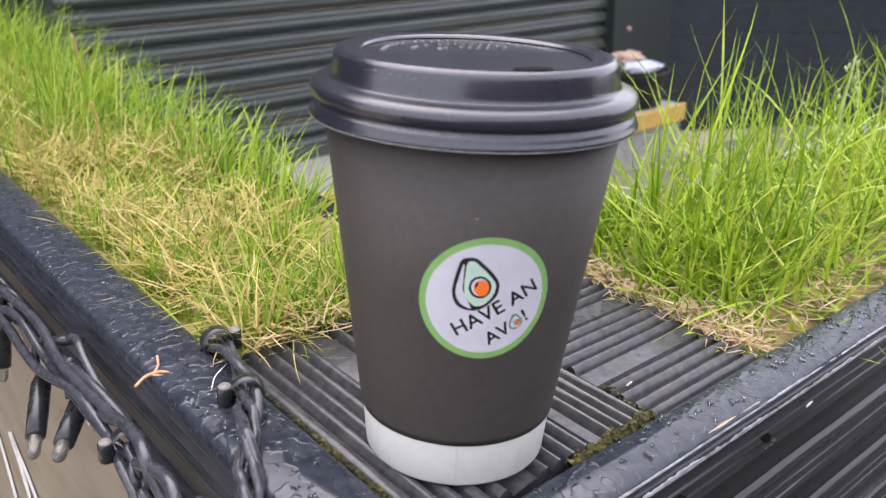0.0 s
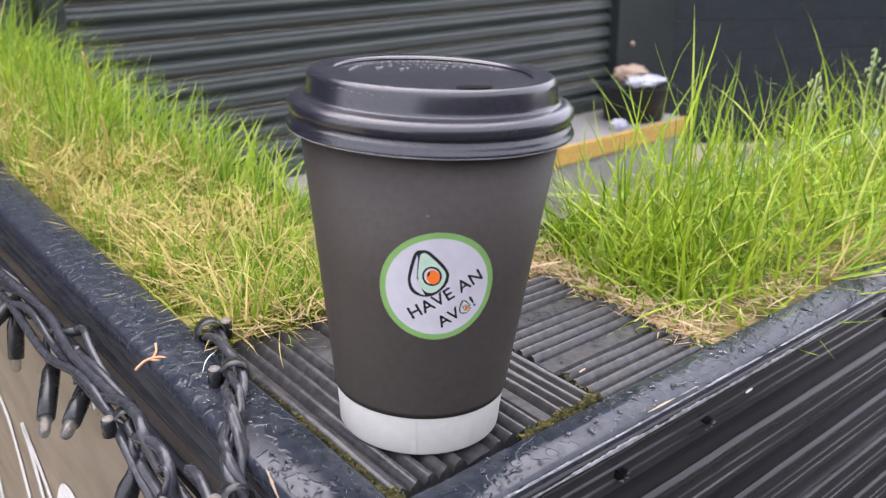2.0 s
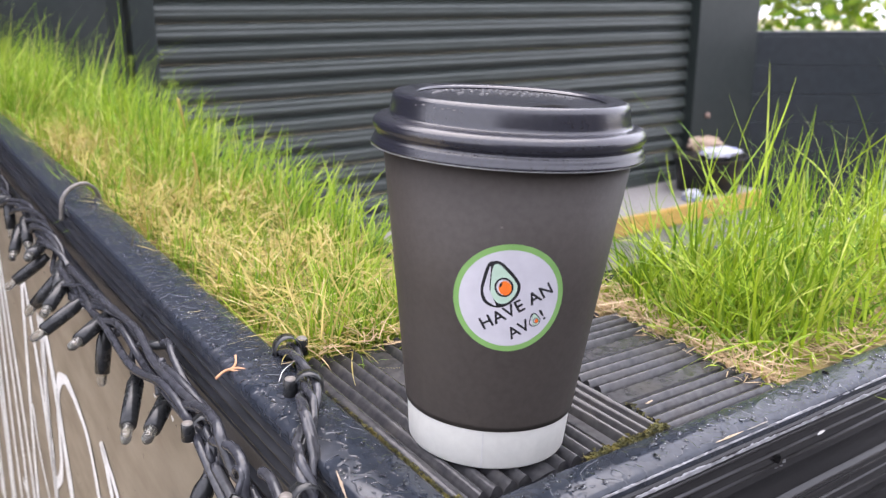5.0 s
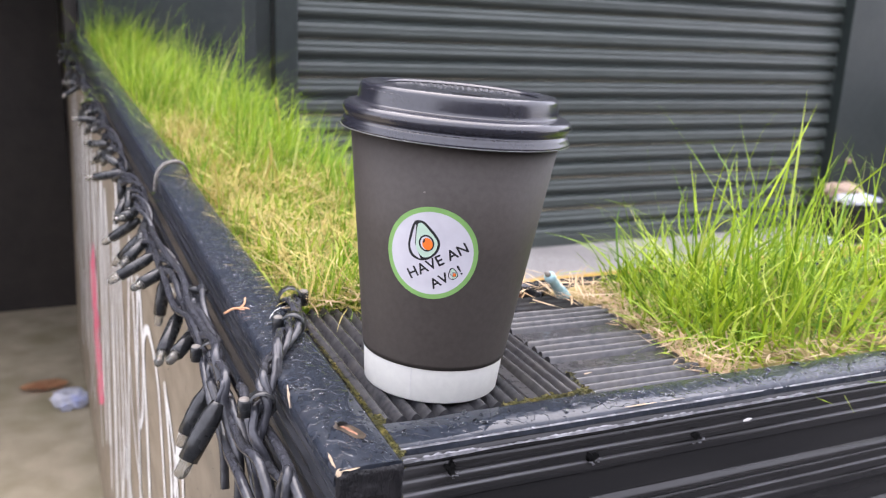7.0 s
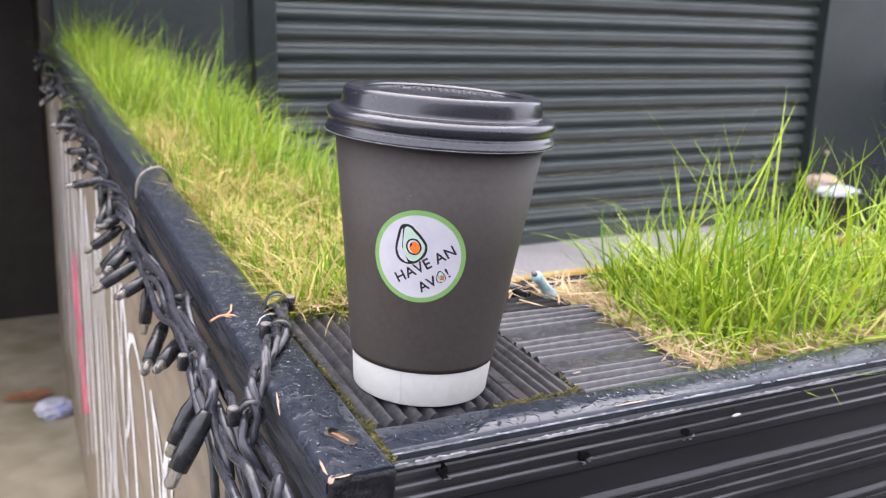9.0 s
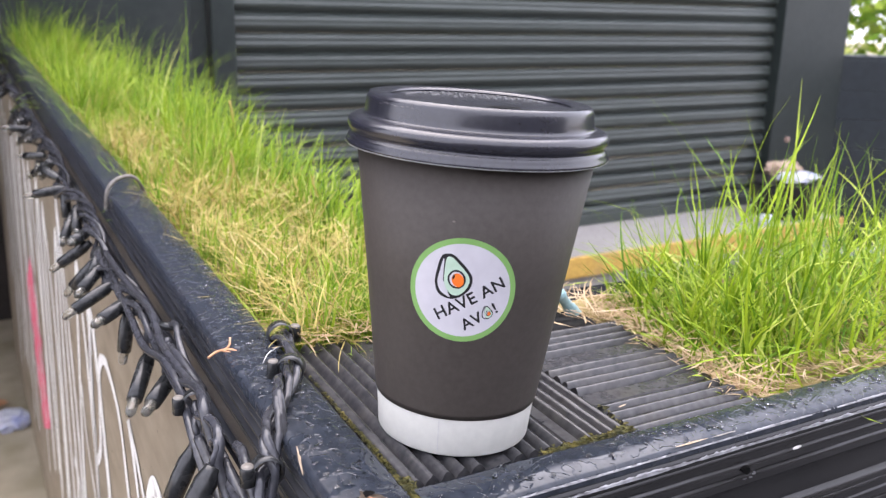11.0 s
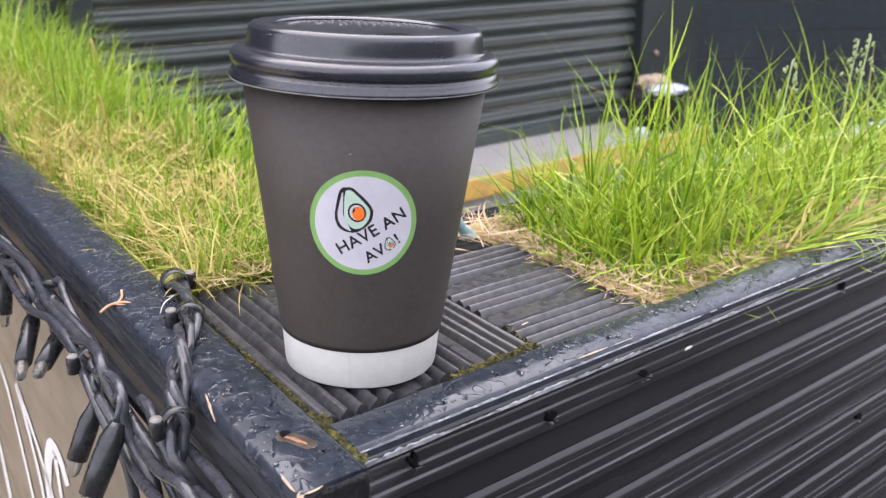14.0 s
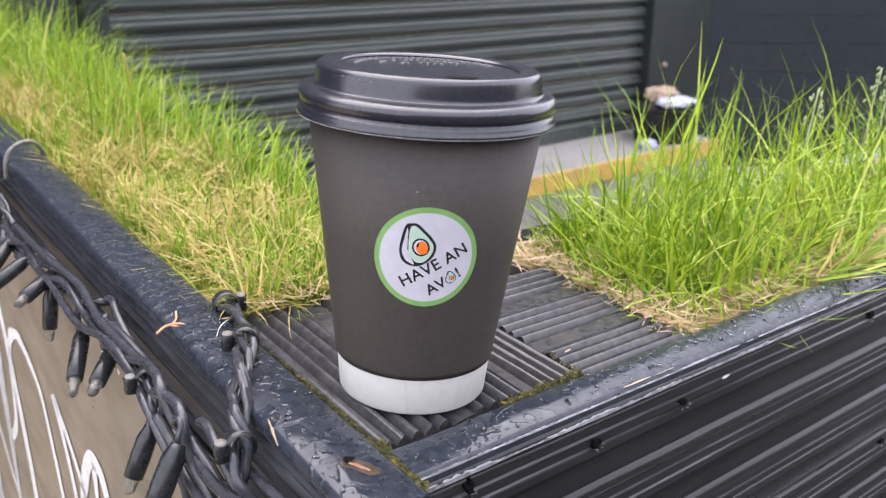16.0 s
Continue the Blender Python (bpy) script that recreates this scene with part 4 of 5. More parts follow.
# ------------------------------------------------------------------ coffee cup
CUP = Matrix.Translation((0.0377, 0.0415, -0.0026)) @ Vector((0.0305, 0.0218, 0.9993)).to_track_quat("Z", "Y").to_matrix().to_4x4()
turn_back = CUP.to_3x3().inverted() @ Vector((1, 0, 0))
CUP = CUP @ Matrix.Rotation(math.atan2(turn_back.y, turn_back.x), 4, "Z")
cup = root("coffee_cup", CUP)
tagged(cup, "black paper takeaway coffee cup with a black lid, standing on decking", "coffee cup")


def wall_r(z):
    return 0.0300 + (z - 0.0152) * 0.1295


part("base_band", mesh_from("base_band", *lathe([(0.0, 0.0030), (0.0255, 0.0030), (0.0262, 0.0002), (0.0280, 0.0), (0.0284, 0.0006), (0.0296, 0.0150), (0.0298, 0.0175)]), M_WHITE, True), None, cup, "plain white card base")
part("sleeve", mesh_from("sleeve", *lathe([(0.0294, 0.0152), (wall_r(0.0152) + 0.0001, 0.0148), (wall_r(0.017) + 0.0002, 0.0170), (wall_r(0.06), 0.06), (wall_r(0.1085), 0.1085), (wall_r(0.1085) - 0.001, 0.1085)]), M_CUP, True), None, cup, "matt black card sleeve")
seam = radians(-132)
sm_v = []
for z in (0.0004, 0.0045, 0.0090, 0.0140):
    r = 0.0285 + (z / 0.015) * 0.0012 + 0.00012
    for da in (0.0, 0.014):
        sm_v.append((r * math.cos(seam + da), r * math.sin(seam + da), z))
part("seam", mesh_from("seam", sm_v, [(0, 1, 3, 2), (2, 3, 5, 4), (4, 5, 7, 6)], M_SEAM), None, cup)

lid_profile = [(0.0438, 0.1052), (0.0455, 0.1046), (0.0460, 0.1049), (0.0461, 0.1055), (0.0456, 0.1066), (0.0452, 0.1078), (0.0445, 0.1087), (0.0444, 0.1093), (0.0450, 0.1103), (0.0456, 0.1115),
               (0.0457, 0.1126), (0.0453, 0.1138), (0.0443, 0.1148), (0.0428, 0.1154), (0.0413, 0.1157), (0.0406, 0.1161), (0.0402, 0.1170), (0.0399, 0.1195), (0.0395, 0.1222), (0.0391, 0.1232), (0.0383, 0.1240), (0.0372, 0.1243),
               (0.0345, 0.1243), (0.0332, 0.1242), (0.0322, 0.1238), (0.0315, 0.1231), (0.0306, 0.1228), (0.0, 0.1228)]
SIP = radians(-110)
lid_line = [(max(0.0, p.x), p.y) for p in spline([(r, z, 0) for r, z in lid_profile], 4)]
lid_line = [(r * 0.991, 0.1049 + (z - 0.1045) * 0.89) for r, z in lid_line]
lv, lf = lathe(lid_line, 128)
# the floor of the top falls towards the sip hole
lv = [(x, y, z - (0.0006 * max(0.0, (x * math.cos(SIP) + y * math.sin(SIP)) / 0.03) if math.hypot(x, y) < 0.0310 and z < 0.1225 and z > 0.118 else 0.0)) for x, y, z in lv]
lid = part("lid", mesh_from("lid", lv, lf, M_LID, True), None, cup, "glossy black plastic sip lid")
# pale ring put in for the highlight on the bottom lip
part("lip_edge", mesh_from("lip_edge", *lathe([(0.0454, 0.1048), (0.0457, 0.1050), (0.0457, 0.1052)], 128), M_LIP_HIGHLIGHT, True), None, lid, "pale highlight line painted along the lid's edge")
hole_v = [(0, 0, 0)]
hr = 0.0346
for k in range(20):
    a = 2 * math.pi * k / 20
    ang = SIP + 0.16 * math.cos(a)
    rad = hr + 0.0023 * math.sin(a)
    hole_v.append((rad * math.cos(ang), rad * math.sin(ang), 0.12290))
hole_v[0] = (hr * math.cos(SIP), hr * math.sin(SIP), 0.1227)
part("sip_hole", mesh_from("sip_hole", hole_v, [(0, 1 + k, 1 + (k + 1) % 20) for k in range(20)], M_HOLE), None, lid, "dark oval sip hole")
# raised marks that cannot be read; their paler colour stands in for glints
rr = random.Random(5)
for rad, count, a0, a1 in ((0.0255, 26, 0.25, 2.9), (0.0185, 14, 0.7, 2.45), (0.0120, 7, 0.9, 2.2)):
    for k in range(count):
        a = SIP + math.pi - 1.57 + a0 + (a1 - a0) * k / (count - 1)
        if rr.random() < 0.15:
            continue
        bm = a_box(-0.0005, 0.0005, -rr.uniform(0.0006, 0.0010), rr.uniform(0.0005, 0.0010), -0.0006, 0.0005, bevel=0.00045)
        part("raised_mark", bm, M_MARK_GLINT, lid, smooth=True, m=Matrix.Translation((rad * math.cos(a), rad * math.sin(a), 0.12115 - 0.0006 * max(0.0, rad * math.cos(a - SIP) / 0.03))) @ Matrix.Rotation(a + 1.57, 4, "Z"))
# scuffs on the shoulder
for k in range(9):
    a = radians(-178 + k * 3.2 + rr.uniform(-1, 1))
    z = 0.1206 - 0.0008 * rr.random()
    v = []
    for da, dz in ((0, 0), (rr.uniform(0.015, 0.05), 0.0001), (0.02, 0.0003 * rr.random() + 0.0001)):
        v.append((0.0395 * math.cos(a + da), 0.0395 * math.sin(a + da), z + dz))
    part("scuff", mesh_from("scuff", v, [(0, 1, 2)], M_TAG), None, lid)

# round sticker, wrapped on the sleeve
ST_A, ST_Z, ST_R = radians(-123.5), 0.0635, 0.0178


def wrap(u, v, lift):
    """A place on the sleeve: u to the right, v upwards from the sticker's middle."""
    z = ST_Z + v * 1.022
    r = wall_r(z) + lift
    a = ST_A + u / wall_r(ST_Z + v)
    return (r * math.cos(a), r * math.sin(a), z)


def disc(poly, lift, n=26, m=6):
    """A filled outline in sticker units, with rings inside for the curve."""
    cx = sum(p[0] for p in poly) / len(poly)
    cy = sum(p[1] for p in poly) / len(poly)
    verts, faces = [wrap(cx * ST_R, cy * ST_R, lift)], []
    k = len(poly)
    for i in range(1, m + 1):
        for x, y in poly:
            verts.append(wrap((cx + (x - cx) * i / m) * ST_R, (cy + (y - cy) * i / m) * ST_R, lift))
    for q in range(k):
        faces.append((0, 1 + q, 1 + (q + 1) % k))
    for i in range(m - 1):
        for q in range(k):
            p = (q + 1) % k
            faces.append((1 + i * k + q, 1 + (i + 1) * k + q, 1 + (i + 1) * k + p, 1 + i * k + p))
    return verts, faces


def circle(cx, cy, rx, ry, turn=0.0, n=48):
    c, s = math.cos(turn), math.sin(turn)
    return [(cx + rx * math.cos(2 * math.pi * k / n) * c - ry * math.sin(2 * math.pi * k / n) * s, cy + rx * math.cos(2 * math.pi * k / n) * s + ry * math.sin(2 * math.pi * k / n) * c) for k in range(n)]


def smooth_loop(points, n=6):
    p = [Vector((x, y, 0)) for x, y in points]
    out = []
    k = len(p)
    for i in range(k):
        a, b, c, d = p[i - 1], p[i], p[(i + 1) % k], p[(i + 2) % k]
        for q in range(n):
            t = q / n
            r = 0.5 * ((2 * b) + (c - a) * t + (2 * a - 5 * b + 4 * c - d) * t * t + (3 * b - a - 3 * c + d) * t ** 3)
            out.append((r.x, r.y))
    return out


def printed(name, poly, lift, material, parent, m=5):
    return part(name, mesh_from(name, *disc(poly, lift, m=m), material, True), None, parent)


sticker = printed("sticker", circle(0, 0, 1, 1, n=96), 0.00010, M_RING, cup, 10)
tagged(sticker, "round white sticker with a green rim and a printed avocado")
printed("sticker_face", circle(0, 0, 0.895, 0.895, n=96), 0.00016, M_STICK, sticker, 10)


def avocado(cx, cy, k, lift):
    def at(points):
        return smooth_loop([(cx + x * k, cy + y * k) for x, y in points])
    printed("fruit_outline", at([(-0.06, 0.50), (-0.20, 0.44), (-0.28, 0.15), (-0.31, -0.15), (-0.22, -0.38), (0.00, -0.47), (0.22, -0.42), (0.42, -0.22), (0.46, 0.02), (0.34, 0.22), (0.18, 0.38), (0.06, 0.48)]), lift, M_INK, sticker)
    printed("fruit_skin", at([(-0.16, 0.38), (-0.22, 0.12), (-0.255, -0.13), (-0.18, -0.32), (-0.04, -0.415), (0.02, -0.42), (-0.10, -0.28), (-0.16, -0.10), (-0.165, 0.12), (-0.14, 0.30)]), lift + 0.00005, M_STICK, sticker, 3)
    printed("fruit_flesh", at([(-0.04, 0.44), (-0.10, 0.38), (-0.12, 0.15), (-0.115, -0.10), (-0.05, -0.27), (0.08, -0.38), (0.24, -0.345), (0.37, -0.18), (0.40, 0.01), (0.29, 0.18), (0.14, 0.33), (0.04, 0.42)]), lift + 0.00005, M_FLESH, sticker)
    printed("stone_outline", circle(cx + 0.14 * k, cy - 0.03 * k, 0.185 * k, 0.205 * k, 0.3), lift + 0.00010, M_INK, sticker)
    printed("stone_gleam", circle(cx + 0.14 * k, cy - 0.03 * k, 0.145 * k, 0.165 * k, 0.3), lift + 0.00013, M_STICK, sticker)
    printed("stone", circle(cx + 0.165 * k, cy - 0.045 * k, 0.125 * k, 0.15 * k, 0.3), lift + 0.00017, M_PIT, sticker)
    printed("stone_mark", circle(cx + 0.075 * k, cy + 0.02 * k, 0.022 * k, 0.055 * k, -0.2, 20), lift + 0.00021, M_INK, sticker, 2)


avocado(-0.238, 0.245, 0.88, 0.00022)
avocado(0.475, -0.395, 0.27, 0.00022)


def lettering(text, x, y, height, turn, spacing=1.0):
    curve = bpy.data.curves.new("lettering", "FONT")
    curve.body, curve.size, curve.space_character = text, height / 0.69, spacing
    ob = new("lettering", curve)
    bpy.context.view_layer.update()
    me = bpy.data.meshes.new_from_object(ob)
    bpy.data.objects.remove(ob)
    bm = bmesh.new()
    bm.from_mesh(me)
    # heavier strokes, as printed
    c, s = math.cos(turn), math.sin(turn)
    verts, faces = [], []
    for dx, dy in ((0, 0), (0.006, 0.0), (0, 0.006), (-0.006, 0), (0, -0.006)):
        o = len(verts)
        for v in bm.verts:
            px, py = v.co.x + dx, v.co.y + dy
            verts.append(wrap((x + px * c - py * s) * ST_R, (y + px * s + py * c) * ST_R, 0.00022 + (dx * 0.001 + dy * 0.0006)))
        bm.verts.index_update()
        faces += [tuple(v.index + o for v in f.verts) for f in bm.faces]
    bm.free()
    part("lettering", mesh_from("lettering", verts, faces, M_INK), None, sticker, "black printed capitals")


lettering("HAVE AN", -0.41, -0.615, 0.224, radians(31.5), 1.06)
lettering("AV", 0.10, -0.765, 0.215, radians(32.5), 1.05)
lettering("!", 0.645, -0.41, 0.215, radians(32.5))
# small pale marks on the sleeve
printed("speck", circle(-0.24, 1.28, 0.028, 0.02, n=10), 0.00012, M_TAG, cup, 1)

# ------------------------------------------------------------------ string lights
lights = root("string_lights")
tagged(lights, "black rubber string lights draped along the planter's rail", "string lights")


def bundle(name, points, wires, spread, turns, radius, seed, n=9):
    """Wires that twist round one another along a line."""
    rr = random.Random(seed)
    line = spline(points, n)
    total = len(line)
    for w in range(wires):
        ph, own = rr.uniform(0, 6.28), spread * rr.uniform(0.6, 1.25)
        tn = turns * rr.uniform(0.8, 1.25)
        pts = []
        for i, p in enumerate(line):
            d = (line[min(i + 1, total - 1)] - line[max(i - 1, 0)]).normalized()
            s = d.cross(Vector((0.3, 0.2, 1))).normalized()
            u = s.cross(d)
            a = ph + tn * 2 * math.pi * i / total
            wob = 0.35 * own
            pts.append(p + s * (own * math.cos(a) + wob * noise.noise((i * 0.21, w, seed))) + u * (own * math.sin(a) + wob * noise.noise((i * 0.23, w, seed + 9))))
        part(name, mesh_from(name, *tube(pts, radius * rr.uniform(0.76, 0.94), 8), M_WIRE, True), None, lights)


far = [(-0.040 + 0.004 * min(1.0, (y - 0.26) / 0.5) + 0.003 * math.sin(y * 31), y, -0.017 - 0.007 * math.sin(min(y, 1.0) * 3.0) - 0.004 * math.sin(y * 23 + 1)) for y in [0.26 + 0.06 * k for k in range(27)]]
bundle("wire", far, 5, 0.0062, 13.0, 0.0019, 4, 6)


def lead(x, points, radius=0.0020):
    """One cable of the loose run beside the rail; points are (y, z), weaving a little in x."""
    line = spline([(x + 0.0014 * math.sin(k * 1.7 + x * 4000), y, z) for k, (y, z) in enumerate(points)], 7)
    part("wire", mesh_from("wire", *tube(line, radius, 9), M_WIRE, True), None, lights)


lead(-0.0420, [(0.34, -0.023), (0.30, -0.020), (0.270, -0.024), (0.233, -0.015), (0.198, -0.021), (0.162, -0.018), (0.130, -0.018), (0.113, -0.019), (0.102, -0.024), (0.098, -0.031), (0.092, -0.036)])
lead(-0.0400, [(0.34, -0.017), (0.30, -0.014), (0.26, -0.014), (0.2135, -0.010), (0.182, -0.013), (0.158, -0.013), (0.128, -0.013), (0.107, -0.011), (0.099, -0.0165), (0.101, -0.028), (0.104, -0.035)])
lead(-0.0440, [(0.35, -0.020), (0.30, -0.025), (0.25, -0.021), (0.20, -0.023), (0.16, -0.015), (0.13, -0.018), (0.112, -0.021), (0.090, -0.031), (0.078, -0.042), (0.070, -0.060)])
lead(-0.0375, [(0.240, -0.021), (0.20, -0.018), (0.18, -0.014), (0.160, -0.012), (0.134, -0.015), (0.118, -0.017), (0.100, -0.020)], 0.0018)
lead(-0.0345, [(0.196, -0.013), (0.184, -0.007), (0.170, -0.009), (0.152, -0.014), (0.132, -0.018)], 0.0017)
lead(-0.0410, [(0.145, -0.018), (0.125, -0.011), (0.108, -0.008), (0.0970, -0.010), (0.0886, -0.0195), (0.080, -0.022), (0.064, -0.026), (0.043, -0.024), (0.023, -0.021), (0.005, -0.032), (-0.010, -0.055), (-0.016, -0.090)], 0.0022)
lead(-0.0425, [(0.104, -0.014), (0.088, -0.010), (0.076, -0.012), (0.0720, -0.0200), (0.0653, -0.030), (0.053, -0.037), (0.045, -0.062), (0.040, -0.095)], 0.0022)
lead(-0.0440, [(0.100, -0.022), (0.085, -0.030), (0.060, -0.036), (0.030, -0.032), (0.004, -0.042), (-0.018, -0.075), (-0.024, -0.11)], 0.0022)
lead(-0.0395, [(0.076, -0.020), (0.055, -0.028), (0.035, -0.040), (0.020, -0.060), (0.012, -0.095)], 0.0021)
lead(-0.0330, [(0.062, -0.020), (0.035, -0.019), (0.012, -0.015), (-0.008, -0.016), (-0.022, -0.024), (-0.030, -0.042), (-0.033, -0.075)], 0.0021)
lead(-0.0350, [(0.052, -0.028), (0.025, -0.026), (0.004, -0.023), (-0.013, -0.030), (-0.024, -0.050), (-0.027, -0.085)], 0.0021)
lead(-0.0365, [(0.008, -0.045), (0.008, -0.026), (0.003, -0.0130), (-0.0035, -0.017), (-0.002, -0.040), (-0.004, -0.075)], 0.0020)
lead(-0.0375, [(0.0740, -0.0135), (0.066, -0.012), (0.052, -0.014), (0.040, -0.022), (0.030, -0.030)], 0.0021)
bundle("wire", [(0.004, 0.146, -0.010), (0.001, 0.135, 0.001), (-0.002, 0.115, 0.0048), (-0.008, 0.0935, 0.0052), (-0.0145, 0.080, 0.0055), (-0.022, 0.068, 0.0045), (-0.0285, 0.057, 0.0010), (-0.0335, 0.047, -0.003), (-0.0355, 0.040, -0.010), (-0.0365, 0.034, -0.027), (-0.037, 0.030, -0.060), (-0.038, 0.028, -0.10)], 4, 0.0029, 2.6, 0.0021, 8)
# short leads to the nearest sockets
bundle("wire", [(-0.0430, 0.2090, -0.0310), (-0.0405, 0.2150, -0.022), (-0.0390, 0.2050, -0.014)], 1, 0.0003, 1, 0.0017, 31)
bundle("wire", [(-0.0400, 0.1800, -0.0300), (-0.0385, 0.1850, -0.020), (-0.0385, 0.1750, -0.011)], 1, 0.0003, 1, 0.0017, 32)
bundle("wire", [(-0.0475, 0.0735, -0.0205), (-0.0440, 0.0760, -0.013), (-0.0410, 0.0850, -0.018)], 2, 0.0012, 1, 0.0017, 33)
bundle("wire", [(-0.0455, 0.1035, -0.0290), (-0.0430, 0.1060, -0.020), (-0.0400, 0.1150, -0.014)], 2, 0.0012, 1, 0.0017, 34)

def bulb(base, tip, r=0.0052, socket=0.75):
    """A socket with its collar and clear tip, from the wire to its end."""
    b, t = Vector(base), Vector(tip)
    length = (t - b).length
    m = Matrix.Translation(b) @ (t - b).to_track_quat("Z", "Y").to_matrix().to_4x4()
    s = length * socket
    prof = [(0.0, -0.001), (r * 0.62, -0.001), (r * 0.7, 0.001), (r * 0.85, 0.003), (r * 0.98, 0.005), (r, s * 0.6), (r * 0.94, s), (r * 0.55, s + 0.0004)]
    ob = part("bulb_socket", mesh_from("bulb_socket", *lathe(prof, 18), M_SOCKET, True), None, lights, m=m)
    tip_prof = [(r * 0.60, s - 0.001), (r * 0.66, s + 0.001), (r * 0.62, length * 0.94), (r * 0.40, length * 0.985), (0.0, length)]
    part("clear_tip", mesh_from("clear_tip", *lathe(tip_prof, 16), M_TIP, True), None, ob, "clear plastic bulb tip")
    return ob


bulb((-0.0424, 0.2041, -0.0300), (-0.0587, 0.1696, -0.0438), 0.0040)
bulb((-0.0366, 0.1740, -0.0270), (-0.0563, 0.1460, -0.0320), 0.0040)
bulb((-0.0395, 0.2670, -0.0230), (-0.0630, 0.2440, -0.0270), 0.0040)
bulb((-0.0420, 0.2600, -0.0280), (-0.0470, 0.2560, -0.0570), 0.0040)
bulb((-0.0465, 0.0715, -0.0195), (-0.0640, 0.0650, -0.0480), 0.0046)
bulb((-0.0455, 0.1035, -0.0290), (-0.0580, 0.1005, -0.0540), 0.0042)
bulb((-0.0300, 0.1880, -0.0110), (-0.0390, 0.1960, -0.0115), 0.0022, 0.9)
rr = random.Random(11)
y = 0.300
while y < 1.80:
    x = -0.043 + 0.006 * min(1.0, (y - 0.26) / 0.5) - rr.uniform(0, 0.003)
    z = -0.018 - rr.uniform(0, 0.012)
    out, along, down = rr.uniform(0.002, 0.030), rr.uniform(-0.034, 0.020), rr.uniform(-0.004, 0.030)
    d = Vector((-out * (1.0 if y < 0.5 else 0.7), along, -down)).normalized() * rr.uniform(0.030, 0.036)
    bulb((x, y, z), (x + d.x, y + d.y, z + d.z), 0.0040)
    y += rr.choice((0.012, 0.034, 0.050, 0.070))


def clip(x, y, z, turn):
    """A cable clip: a black band with a grey stud."""
    m = Matrix.Translation((x, y, z)) @ Matrix.Rotation(radians(turn), 4, "Z")
    v, f = lathe([(0.0052, -0.0028), (0.0058, -0.0024), (0.0058, 0.0024), (0.0052, 0.0028)], 20)
    me = mesh_from("clip", [(c, a, b) for a, b, c in v], f, M_SOCKET, True)
    ob = part("clip", me, None, lights, "black plastic cable clip", m=m)
    part("stud", mesh_from("stud", *lathe([(0.0, 0.0036), (0.0019, 0.0035), (0.0022, 0.0030)], 14), M_TAG, True), None, ob, "grey round stud", m=Matrix.Translation((-0.001, 0.0068, 0.0)))
    part("barrel", mesh_from("barrel", *lathe([(0.0022, 0.0030), (0.0026, 0.0026), (0.0027, -0.004), (0.0, -0.0042)], 14), M_SOCKET, True), None, ob, m=Matrix.Translation((-0.001, 0.0068, 0.0)))
    return ob


clip(-0.0085, 0.0930, 0.0050, 59)
clip(0.0005, 0.1310, 0.0035, -100)
clip(-0.0350, 0.043, -0.007, 80)
clip(-0.0205, -0.0300, -0.0190, 80)
clip(-0.0405, 0.118, -0.016, 70)

# ------------------------------------------------------------------ small things on the planter


def strand(name, points, radius, material, label, category, lean=True):
    ob = part(name, mesh_from(name, *tube(spline(points, 6), radius, 6), material, True), None)
    if lean:
        ob.matrix_basis = LEAN
    return tagged(ob, label, category)


twig = root("dry_twig", Matrix.Translation((-0.0265, 0.1265, 0.0008)) @ Matrix.Scale(0.66, 4))
tagged(twig, "small orange-brown dry twig lying on the rail", "twig")
for pts, r in (([(-0.010, -0.002, -0.001), (-0.003, 0.001, 0.001), (0.005, 0.001, 0.001), (0.009, -0.002, 0.0)], 0.0009), ([(0.001, 0.001, 0.001), (0.006, 0.006, 0.002), (0.008, 0.011, 0.005)], 0.0007), ([(0.0, 0.001, 0.001), (0.007, -0.004, 0.0), (0.010, -0.006, 0.0)], 0.0006)):
    part("stem", mesh_from("stem", *tube(spline(pts, 5), r, 6), M_LEAF, True), None, twig)
strand("wire_hoop", [(0.001, 0.424, -0.002), (-0.004, 0.419, 0.009), (-0.011, 0.416, 0.0140), (-0.020, 0.413, 0.0125), (-0.0265, 0.411, 0.006), (-0.0285, 0.410, -0.008)], 0.0015, M_TAG, "grey wire hoop bent over the wet rail", "wire hoop")

plug = root("wall_plug", Matrix.Translation((0.1560, 0.1180, -0.0035)) @ Matrix.Rotation(radians(-44), 4, "Y") @ Matrix.Rotation(radians(8), 4, "X") @ Matrix.Scale(1.22, 4))
tagged(plug, "pale blue plastic wall plug sticking out of the straw", "wall plug")
part("shank", mesh_from("shank", *lathe([(0.0032, -0.002), (0.0030, 0.004), (0.0022, 0.0075), (0.0022, 0.013), (0.0026, 0.0136), (0.0026, 0.0165), (0.0012, 0.0172), (0.0, 0.0172)], 14), M_TEAL, True), None, plug)
part("cap", mesh_from("cap", *lathe([(0.0, 0.0173), (0.0015, 0.0173), (0.0012, 0.0190), (0.0, 0.0193)], 12), M_TAG, True), None, plug)
strand("cable_end", [(0.118, 0.124, -0.006), (0.126, 0.124, 0.001), (0.133, 0.122, 0.002), (0.139, 0.124, -0.004)], 0.0024, M_WIRE, "end of a black cable behind the shelf", "cable")

